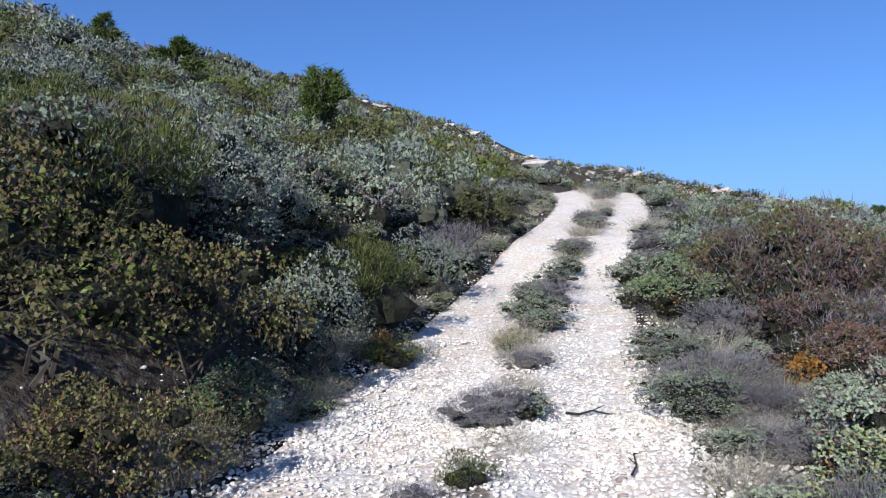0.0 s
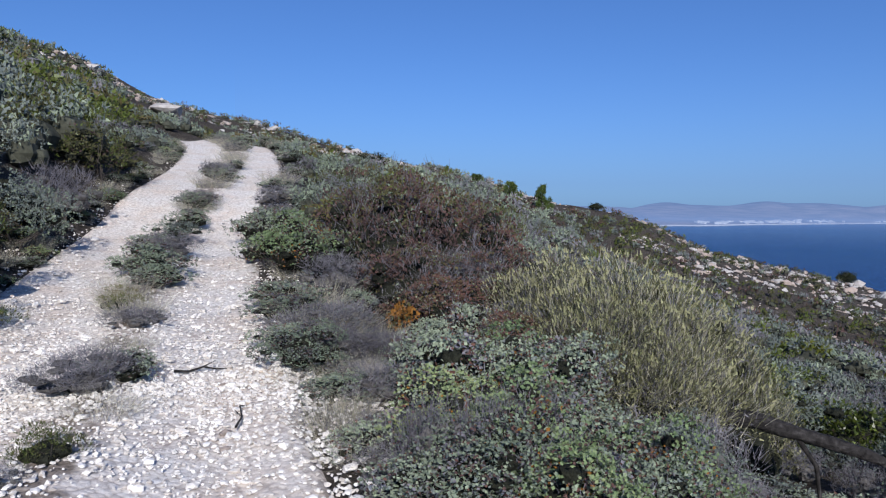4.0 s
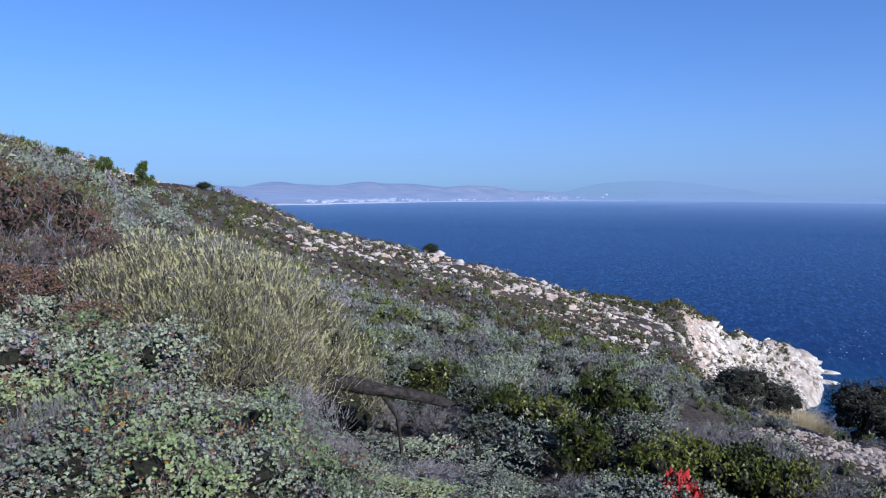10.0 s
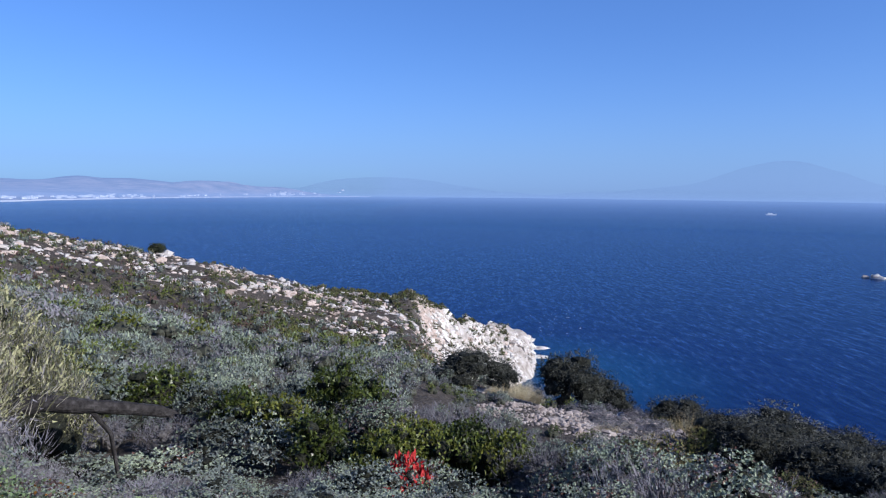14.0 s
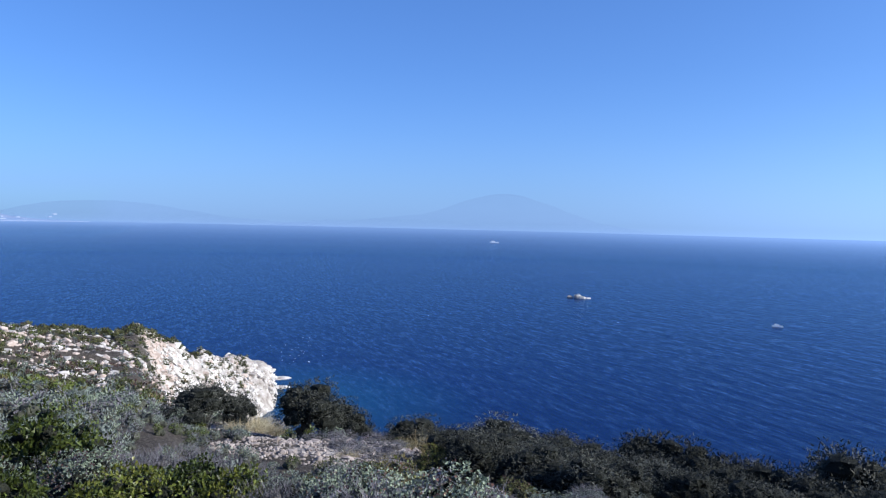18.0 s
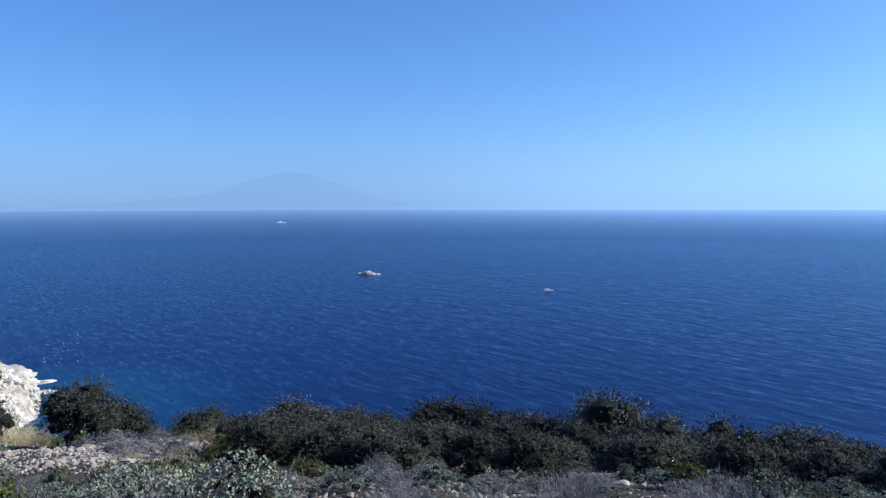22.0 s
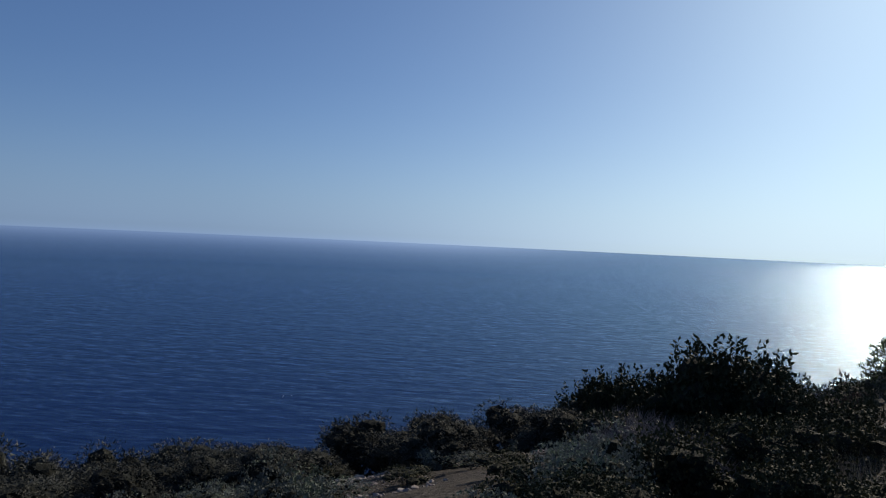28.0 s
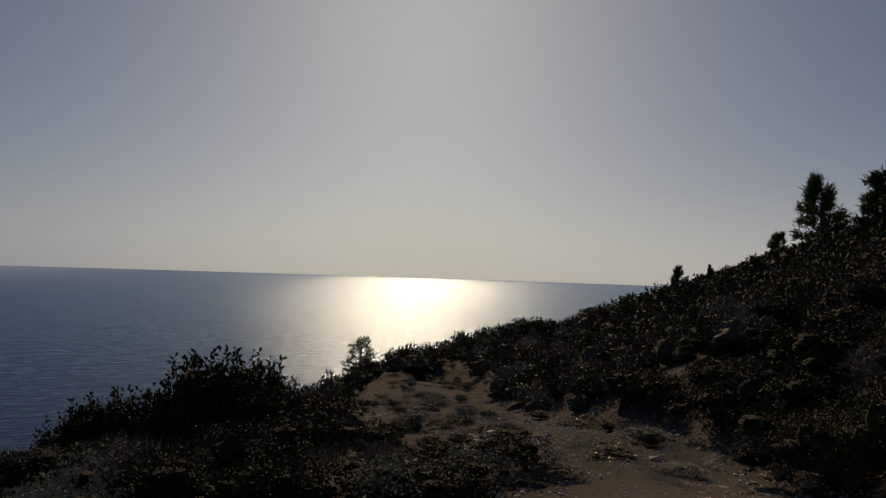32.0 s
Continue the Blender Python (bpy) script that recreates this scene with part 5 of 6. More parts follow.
def joined(name, forms, x, y, z, wide, high, g, label):
    """Many copies of a few forms as one mesh."""
    Vs, Fs, Is, b = [], [], [], 0
    which = g.integers(len(forms), size=len(x))
    for k, (V, F, mats, idx) in enumerate(forms):
        s = np.nonzero(which == k)[0]
        if not len(s):
            continue
        t = g.uniform(0, 6.28, len(s))
        c, sn = np.cos(t)[:, None], np.sin(t)[:, None]
        X = (V[None, :, 0] * c - V[None, :, 1] * sn) * wide[s, None] + x[s, None]
        Y = (V[None, :, 0] * sn + V[None, :, 1] * c) * wide[s, None] + y[s, None]
        Z = V[None, :, 2] * high[s, None] + z[s, None] - 0.05
        Vs.append(np.stack([X, Y, Z], -1).reshape(-1, 3))
        Fs.append((F[None] + (np.arange(len(s)) * len(V))[:, None, None] + b).reshape(-1, F.shape[1]))
        Is.append(np.tile(idx, len(s)))
        b += len(s) * len(V)
    ob = new(name, make_mesh(name, np.concatenate(Vs), np.concatenate(Fs), forms[0][2], np.concatenate(Is)))
    return tagged(ob, label, "scrub", kind="stuff")


def far_scrub(name, r0, r1, step, seed, n, leaf, where, arc=(325, 246), grow=1.0):
    x, y, r, a, g = grid_points(r0, r1, step, seed, arc)
    ok = open_ground(x, y, g, 2.2) & free_of_heroes(x, y, 0.25) & ((r < 72) | (vnoise(x, y, 5, 97) + 0.5 * vnoise(x, y, 2, 98) > -0.12)) & (raw_height(x, y) > SEA + 2.5)
    x, y, r, a = x[ok], y[ok], r[ok], a[ok]
    kinds, h, z = choose(x, y, a, r, g), size_at(a, r, g) * grow, height(x, y)
    for kind, (mats, weights) in FAR_KINDS.items():
        s = kinds == kind
        if s.sum() < 3:
            continue
        forms = [pads(seed * 10 + q, n, leaf, mats, weights) for q in range(4)]
        joined(name, forms, x[s], y[s], z[s], h[s] * g.uniform(0.95, 1.5, s.sum()), h[s], g, SCRUB_NAMES[kind] + " " + where)


far_scrub("scrub", 15, 22, 1.15, 51, 420, 0.056, "on the stony slope")
far_scrub("scrub", 22, 30, 1.2, 56, 220, 0.08, "on the slope")
far_scrub("scrub", 30, 52, 1.3, 52, 90, 0.125, "further up the slope", grow=1.1)
far_scrub("scrub", 15, 50, 1.6, 55, 130, 0.095, "on the slope by the lower bend", arc=(200, 246))
far_scrub("scrub", 52, 132, 1.25, 53, 24, 0.25, "on the spur", arc=(338, 97), grow=0.85)
far_scrub("scrub", 44, 56, 1.6, 57, 40, 0.2, "below the spur", arc=(44, 94), grow=0.75)
far_scrub("scrub", 52, 95, 2.0, 54, 36, 0.26, "along the ridge", arc=(185, 246))


# ---- stones and rocks ----
def stone_form(seed, flat=0.6, level=1, rough=0.22):
    """A broken stone: a jittered ball, flattened, with a few faces cut off."""
    bm = bmesh.new()
    bmesh.ops.create_icosphere(bm, subdivisions=level, radius=0.5)
    g = np.random.default_rng(seed)
    cuts = [(unit(g.normal(size=3)), g.uniform(0.25, 0.42)) for _ in range(7)]
    for v in bm.verts:
        p = np.array(v.co) * (1 + rough * g.normal())
        for d, k in cuts:
            over = p @ d - k
            if over > 0:
                p = p - d * over
        v.co = (p[0] * 1.2, p[1], p[2] * flat)
    V = np.array([v.co[:] for v in bm.verts])
    F = np.array([[v.index for v in f.verts] for f in bm.faces])
    bm.free()
    return V, F


CHIPS = [stone_form(440 + k, 0.7, 0, 0.3) for k in range(10)]
PEBBLES = [stone_form(400 + k, 0.6, 1) for k in range(8)]
ROCKS = [stone_form(420 + k, 0.75, 2, 0.12) for k in range(8)]


def road_stones():
    g = np.random.default_rng(61)
    n = 190000
    j = g.integers(0, len(LINE), n)
    far = np.hypot(LINE[j, 0], LINE[j, 1])
    near = np.where(LINE[j, 1] < -3, 0.07 * (far < 24), np.exp(-np.maximum(far - 5, 0) / 6.0) * (far > 3.4) * 0.6) > g.uniform(0, 1, n)
    j = j[near]
    n = len(j)
    c = g.uniform(-2.0, 2.0, n)
    x, y = LINE[j, 0] + LINE_RIGHT[j, 0] * c + 0.2 * g.normal(size=n), LINE[j, 1] + LINE_RIGHT[j, 1] * c + 0.2 * g.normal(size=n)
    s = np.exp(g.normal(-3.8, 0.42, n))
    s = np.where(np.abs(np.abs(c) - 1.5) < 0.3, s * 1.2, s)
    z = height(x, y) + 0.03 + (rut(road_place(x, y)[0]) + 0.02 * vnoise(x, y, 0.5, 21) + 0.02 * vnoise(x, y, 0.21, 22)) * smooth(1.7, 1.3, np.abs(c)) + 0.2 * s
    r = np.hypot(x, y)
    order = np.argsort(-s / np.maximum(r, 2.5))
    singles = [i for i in order if r[i] > 3.2][:290]
    meshes = [make_mesh("stone", V, F, [PEBBLE]) for V, F in PEBBLES]
    for i in singles:
        ob = part("stone", meshes[i % 8], road)
        ob.matrix_basis = Matrix.LocRotScale((x[i], y[i], z[i]), Euler((0, 0, float(g.uniform(0, 6.28)))), (s[i],) * 3)
    rest = np.setdiff1d(np.arange(n), singles)
    forms = [(V, F, [PEBBLE], np.zeros(len(F), int)) for V, F in CHIPS]
    joined("gravel", forms, x[rest], y[rest], z[rest] + 0.055, s[rest], s[rest], g, "loose pale limestone gravel on the track")


road_stones()


def rubble(name, cx, cy, radius, count, size, seed, label, mat=RUBBLE):
    g = np.random.default_rng(seed)
    a, q = g.uniform(0, 6.28, count), radius * np.sqrt(g.uniform(0, 1, count))
    x, y = cx + q * np.cos(a), cy + q * np.sin(a)
    s = 0.85 * size * np.exp(g.normal(0, 0.45, count))
    forms = [(V, F, [mat], np.zeros(len(F), int)) for V, F in CHIPS]
    joined(name, forms, x, y, height(x, y) + 0.05 + 0.1 * s, s, s, g, label)


for b, r, rad, n, s, seed in ((103, 26, 5.5, 2600, 0.12, 71), (94, 37, 5, 700, 0.1, 72), (137, 19.5, 4.5, 1100, 0.11, 73), (177, 20, 3.5, 700, 0.1, 74), (165, 19, 3.5, 700, 0.1, 75), (112, 13, 3, 500, 0.08, 89), (122, 12.5, 3, 450, 0.08, 90), (147, 13, 3.5, 500, 0.08, 92), (158, 13, 3.5, 500, 0.08, 93), (27, 5.6, 1.2, 60, 0.05, 76), (222, 11, 3, 320, 0.09, 77), (225, 7.5, 2, 160, 0.06, 78), (211, 16, 3, 200, 0.1, 79)):
    rubble("rubble", *(float(v) for v in polar(b, r)), rad, n, s, seed, "scattered limestone rubble on bare soil")
rubble("gravel", *(float(v) for v in polar(29.5, 5.0)), 1.1, 700, 0.035, 190, "pale gravel spilled from the edge of the track", PEBBLE)


def outcrops():
    """Broken limestone standing out of the scrub along the spur, the headland and the crest of the hill."""
    for r0, r1, step, arc, seed, label in ((50, 165, 0.8, (338, 100), 81, "white limestone outcrops along the spur"),):
        x, y, r, a, g = grid_points(r0, r1, step, seed, arc)
        share = rock_share(x, y)
        drift = vnoise(x, y, 11, 83) * 0.5 + vnoise(x, y, 3.6, 84) * 0.45
        ok = (share + drift * 0.85 > 0.3 + 0.13 * g.normal(size=len(x))) & (share > 0.1) & ~((a > 84.5) & (r > 118)) & (raw_height(x, y) > SEA)
        x, y, r = x[ok], y[ok], r[ok]
        s = np.clip(0.34 * np.exp(g.normal(0, 0.6, len(x))), 0.15, 1.15) * (0.75 + 0.4 * smooth(60, 110, r))
        z = height(x, y) + 0.12
        warm = g.uniform(0, 1, len(x)) < 0.55 + 0.4 * vnoise(x, y, 9, 86)
        for sel, mat in ((~warm, ROCK), (warm, ROCK_WARM)):
            forms = [(V, F, [mat], np.zeros(len(F), int)) for V, F in CHIPS + PEBBLES[:1]]
            joined("outcrop", forms, x[sel], y[sel], z[sel], 1.25 * s[sel], s[sel] * g.uniform(0.7, 1.4, sel.sum()), g, label)


outcrops()


def headland_blocks():
    """Broken blocks that make up the white face and top of the headland."""
    g = np.random.default_rng(85)
    n = 9000
    b, r = g.uniform(85.6, 95.4, n), g.uniform(132, 192, n)
    x, y = polar(b, r)
    z = raw_height(x, y)
    crest = np.interp(b, [85.6, 86.6, 88, 90, 92, 93.6, 95.3], [136, 146, 157, 171, 183, 186, 187])
    ok = (r > crest - 26) & (r < crest + 3) & (z > SEA - 0.5)
    x, y, z, b = x[ok], y[ok], z[ok], b[ok]
    s = np.clip(0.62 * np.exp(g.normal(0, 0.6, len(x))), 0.25, 2.2)
    warm = (b < 88) & (g.uniform(0, 1, len(b)) < 0.6) | (g.uniform(0, 1, len(b)) < 0.12)
    for sel, mat in ((~warm, CLIFF), (warm, ROCK_WARM)):
        forms = [(V, F, [mat], np.zeros(len(F), int)) for V, F in CHIPS]
        joined("headland_rock", forms, x[sel], y[sel], z[sel] - 0.12 * s[sel], 1.15 * s[sel], 1.25 * s[sel], g, "broken white limestone of the headland")


headland_blocks()


def boulder(bearing, r, size, label, flat=1.0, mat=ROCK, lift=0.1, which=0):
    x, y = (float(v) for v in polar(bearing, r))
    V, F = ROCKS[which % 8]
    ob = new("boulder", make_mesh("boulder", V, F, [mat]))
    ob.matrix_basis = Matrix.LocRotScale((x, y, float(height(x, y)[0]) + lift * size), Euler((0, 0, bearing)), (size, size, size * flat))
    return tagged(ob, label, "rock", "boulders")


boulder(28.2, 11.6, 0.55, "white limestone boulder among the shrubs", which=1)
boulder(31, 5.7, 0.28, "pinkish stone at the edge of the scrub", mat=ROCK_WARM, which=2)
boulder(15.3, 76, 3.2, "large white limestone block above the track", 0.6, which=3, lift=0.2)
boulder(74.0, 27, 0.6, "pale stone standing in the scrub", which=4)
boulder(106.9, 18.5, 0.7, "pale boulder on the stony clearing", which=5)
boulder(9, 5.3, 0.3, "flat brown stone lying in the track", 0.4, ROCK_WARM, 0.05, 6)


# ---- plants on the track ----
def track_plants():
    g = np.random.default_rng(65)
    for y0, kind, h, w, c in ((5.9, "twig_shrub", 0.34, 0.9, 0.0), (6.1, "sage_shrub", 0.28, 0.5, 0.3), (5.4, "grass_tuft", 0.22, 0.5, 0.25), (7.8, "twig_shrub", 0.26, 0.7, 0.25), (8.6, "green_shrub", 0.3, 0.5, 0.0), (8.4, "grass_tuft", 0.35, 0.7, 0.2), (9.2, "grass_tuft", 0.4, 0.7, 0.0), (10.6, "sage_shrub", 0.4, 1.0, 0.25),
                              (11.8, "twig_shrub", 0.45, 1.1, 0.2), (13.2, "grey_shrub", 0.45, 1.1, 0.15), (14.6, "sage_shrub", 0.45, 0.9, 0.25), (16.2, "twig_shrub", 0.4, 1.0, 0.1), (18, "grass_tuft", 0.5, 1.0, 0.2), (20, "twig_shrub", 0.45, 1.0, 0.15),
                              (22, "grass_tuft", 0.5, 1.0, 0.15), (24, "grass_tuft", 0.5, 1.0, 0.15), (26.5, "grass_tuft", 0.45, 1.0, 0.15), (4.6, "green_shrub", 0.25, 0.4, 0.1), (4.3, "twig_shrub", 0.2, 0.4, -0.1), (7.0, "grass_tuft", 0.2, 0.5, 0.2)):
        k = int(np.argmin(np.abs(np.hypot(LINE[:, 0], LINE[:, 1]) - y0) + 99 * (LINE[:, 1] < 0)))
        x, y = LINE[k] + LINE_RIGHT[k] * c
        plant_at(kind, float(x), float(y), float(LINE_Z[k]) + 0.05, h, w, group="plants on the middle of the track")
    for _ in range(90):     # cushions that lean over the right-hand edge, and the bushy middle further up
        k = int(g.integers(0, len(LINE)))
        far = float(np.hypot(*LINE[k]))
        if far > 34 or far < 6 or LINE[k, 1] < 0:
            continue
        middle = far > 9 and g.uniform() < 0.5
        x, y = LINE[k] + LINE_RIGHT[k] * (g.uniform(-0.1, 0.4) if middle else g.uniform(1.45, 2.1))
        kind = ("sage_shrub", "grass_tuft", "sage_shrub", "twig_shrub")[int(g.integers(4))]
        plant_at(kind, float(x), float(y), float(LINE_Z[k]) + 0.03, float(g.uniform(0.28, 0.5)), float(g.uniform(0.6, 1.1)), group="plants along the track")
    for _ in range(420):     # grass and small cushions along both edges
        k = int(g.integers(0, len(LINE)))
        left = g.uniform() < 0.55
        c = -(1.6 + 0.55 * g.uniform()) if left else 1.75 + 0.35 * g.uniform()
        x, y = LINE[k] + LINE_RIGHT[k] * c
        if not 3.4 < np.hypot(x, y) < 30 or y < 2.5:
            continue
        kind = ("grass_tuft", "rockrose_shrub" if left else "twig_shrub", "sage_shrub", "grass_tuft" if left else "twig_shrub")[int(g.integers(4))]
        plant_at(kind, float(x), float(y), float(height(x, y)[0]), float(g.uniform(0.16, 0.34)), float(g.uniform(0.35, 0.7)), group="plants along the track")


track_plants()
for b, r, kind, h, w in ((222, 10.5, "grass_tuft", 0.3, 0.6), (216, 13, "twig_shrub", 0.3, 0.8), (213, 15.5, "grass_tuft", 0.35, 0.8), (208.6, 15, "sage_shrub", 0.4, 0.9), (210, 19, "twig_shrub", 0.4, 1.0), (228, 8.4, "grass_tuft", 0.25, 0.5), (216, 8.2, "backlit_shrub", 0.5, 1.1),
                         (213.8, 7.4, "sage_shrub", 0.5, 0.9), (210.5, 21, "sage_shrub", 0.4, 1.0), (206, 12, "grass_tuft", 0.5, 0.8), (203, 14.5, "twig_shrub", 0.5, 1.0)):
    plant(kind, b, r, h, w, group="plants on the lower bend")


def bend_plants():
    """Low dry cushions and grass that cover much of the lower bend."""
    g = np.random.default_rng(66)
    for _ in range(190):
        k = int(g.integers(0, len(LINE)))
        x, y = LINE[k] + LINE_RIGHT[k] * g.uniform(-1.7, 1.7)
        if y > -5 or np.hypot(x, y) > 30:
            continue
        kind = ("twig_shrub", "grass_tuft", "sage_shrub", "backlit_shrub", "oak_shrub")[int(g.integers(5))]
        plant_at(kind, float(x), float(y), float(LINE_Z[k]) + 0.02, float(g.uniform(0.12, 0.3)), float(g.uniform(0.35, 0.85)), group="plants on the lower bend")
    for b, r, n, seed in ((214, 9, 700, 86), (209, 14, 600, 87), (219, 15, 400, 88), (222, 10, 900, 187), (228, 8, 700, 188), (224, 13, 500, 189)):
        rubble("rubble", *(float(v) for v in polar(b, r)), 3.0, n, 0.05, seed, "loose stones on the lower bend of the track")


bend_plants()


# ---- the dead trunk ----
def dead_log():
    ob = new("dead_log")
    x0, y0 = polar(56.0, 7.7)
    z0 = float(height(x0, y0)[0])
    at = lambda b, r, el: np.array([*polar(b, r), EYE + r * math.tan(radians(el))])
    pts = [np.array([x0, y0, z0 - 0.05]), at(57.4, 7.7, -14.8), at(59.2, 7.75, -14.6), at(61.5, 7.8, -15.1), at(64.5, 7.9, -15.6), at(66.6, 8.0, -16.0), at(67.6, 8.02, -16.3)]
    rad = [0.075, 0.09, 0.088, 0.08, 0.072, 0.066, 0.05]
    pts, sides, V = np.array(pts), 18, []
    g = np.random.default_rng(44)
    ridge = 1 + 0.16 * g.normal(size=sides)         # the split grain runs along the trunk
    for u in np.linspace(0, len(pts) - 1, 48):
        k = min(int(u), len(pts) - 2)
        c, way = pts[k] * (1 - u + k) + pts[k + 1] * (u - k), unit(pts[k + 1] - pts[k])
        across = unit(np.cross(way, (0, 0, 1.0)))
        up = np.cross(across, way)
        q = np.interp(u, range(len(rad)), rad) * (1 + 0.03 * math.sin(u * 5.1) + 0.02 * math.sin(u * 13))
        ridge = 0.9 * ridge + 0.1 * (1 + 0.2 * g.normal(size=sides))
        for i in range(sides):
            t = 2 * math.pi * i / sides
            late = max(0.0, u - len(pts) + 1.7) * (0.25 * math.sin(3 * t) + 0.12 * g.normal())
            V.append(c + (across * math.cos(t) * 1.05 + up * math.sin(t) * 0.9) * q * ridge[i] + way * late * 0.25)
    i, j = np.meshgrid(np.arange(47), np.arange(sides), indexing="ij")
    F = np.stack([i * sides + j, i * sides + (j + 1) % sides, (i + 1) * sides + (j + 1) % sides, (i + 1) * sides + j], -1).reshape(-1, 4)
    V.append(pts[-1])
    tip = 47 * sides
    F = np.concatenate([F, [[tip + q, tip + (q + 1) % sides, 48 * sides, 48 * sides] for q in range(sides)]])
    part("trunk", make_mesh("log_trunk", V, halves(F), [DEADWOOD]), ob, "weathered dark trunk")
    foot = at(64.2, 7.8, -18.6)
    foot[2] = float(height(foot[0], foot[1])[0]) - 0.05
    a, b = at(62.2, 7.8, -15.4), at(63.5, 7.8, -17.2)
    part("branch", make_mesh("log_branch", *tubes([(a, b, 0.026, 0.022), (b, foot, 0.022, 0.014)], 7), [DEADWOOD], shade=True), ob)
    part("stub", make_mesh("log_stub", *tubes([(at(57.4, 7.7, -14.8), at(58.8, 7.6, -12.6), 0.02, 0.008)], 6), [DEADWOOD]), ob)
    return tagged(ob, "weathered grey-brown dead trunk propped on a branch in the scrub", "dead log")


dead_log()


def stick(bearing, r, long, turn, thick, label):
    """A crooked dry stick lying on the track."""
    x, y = (float(v) for v in polar(bearing, r))
    side = road_place(x, y)[0]
    z = float(road_place(x, y)[1][0] + rut(side)[0]) + 0.035
    g = np.random.default_rng(int(bearing * 10))
    ob = new("stick")
    ob.matrix_basis = Matrix.LocRotScale((x, y, z), Euler((0, 0, radians(turn))), None)
    at = [np.array([(u - 0.5) * long, 0.03 * g.normal(), 0.012 * g.normal() + 0.01]) for u in np.linspace(0, 1, 5)]
    part("stem", make_mesh("stick_stem", *tubes([(at[i], at[i + 1], thick * (1 - 0.15 * i), thick * (0.85 - 0.15 * i)) for i in range(4)], 6), [DEADWOOD]), ob)
    part("twig", make_mesh("stick_twig", *tubes([(at[2], at[2] + np.array([0.25 * long, 0.16 * long, 0.03]), thick * 0.5, thick * 0.2)], 5), [DEADWOOD]), ob)
    return tagged(ob, label, "stick", "sticks on the track")


stick(18.4, 6.3, 0.45, -10, 0.012, "short dry stick lying across the wheel rut")
stick(21.3, 5.2, 0.5, 62, 0.009, "thin crooked twig lying on the gravel")


# ---- sea, far shore and the distance ----
def ledge(bearing, r, long, wide, label):
    x, y = (float(v) for v in polar(bearing, r))
    V, F = ROCKS[3]
    ob = new("rock_ledge", make_mesh("rock_ledge", V, F, [CLIFF]))
    ob.matrix_basis = Matrix.LocRotScale((x, y, SEA), Euler((0, 0, radians(-bearing + 10))), (long, wide, 1.6))
    return tagged(ob, label, "rock", "ledges at the headland")


ledge(95.6, 203, 7, 4, "flat white rock ledge at the waterline")
ledge(95.7, 192, 6, 4, "low rock ledge washed by the sea")


def islet():
    b, r = 119.6, 45 / math.tan(radians(5.75))
    x, y = polar(b, r)
    ob = new("islet")
    ob.location = (x, y, SEA)
    for i, (dx, dy, s, h, f) in enumerate(((0, 0, 6, 3.6, 1), (-4, 1, 4, 2.0, 4), (3.4, -1, 5, 2.4, 2), (7, 0, 3, 1.0, 5))):
        V, F = ROCKS[f]
        p = part("rock", make_mesh("islet_rock", V, F, [RUBBLE if i == 1 else CLIFF]), ob)
        c, s_ = math.cos(radians(-b)), math.sin(radians(-b))
        p.matrix_basis = Matrix.LocRotScale((dx * c - dy * s_, dx * s_ + dy * c, 0), Euler((0, 0, i * 1.1)), (s, s, h * 2))
    tagged(ob, "small pale rock islet in the open sea", "islet")


islet()


def boat(bearing, down, long, label):
    r = 45 / math.tan(radians(down))
    x, y = polar(bearing, r)
    bm = bmesh.new()
    bmesh.ops.create_cube(bm, size=1.0)
    for v in bm.verts:
        v.co = (v.co.x * (1.0 if v.co.x < 0 else 0.9), v.co.y * (0.28 if v.co.x < 0 else 0.05) * (1.0 if v.co.z > 0 else 0.7), v.co.z * 0.16)
    bmesh.ops.bevel(bm, geom=bm.edges[:], offset=0.01, segments=1, affect="EDGES")
    hull = bpy.data.meshes.new("hull")
    bm.to_mesh(hull)
    bm.free()
    hull.materials.append(FAR_WHITE)
    cabin = hull.copy()
    ob = new("boat")
    ob.matrix_basis = Matrix.LocRotScale((x, y, SEA + 0.4), Euler((0, 0, radians(-bearing))), (long, long, long))
    part("hull", hull, ob)
    c = part("cabin", cabin, ob)
    c.matrix_basis = Matrix.LocRotScale((-0.1, 0, 0.13), None, (0.4, 0.7, 0.8))
    tagged(ob, label, "boat", "boats")


boat(112.9, 1.55, 22, "small white boat far out at sea")
boat(134.3, 7.05, 5.0, "small white boat on open water")


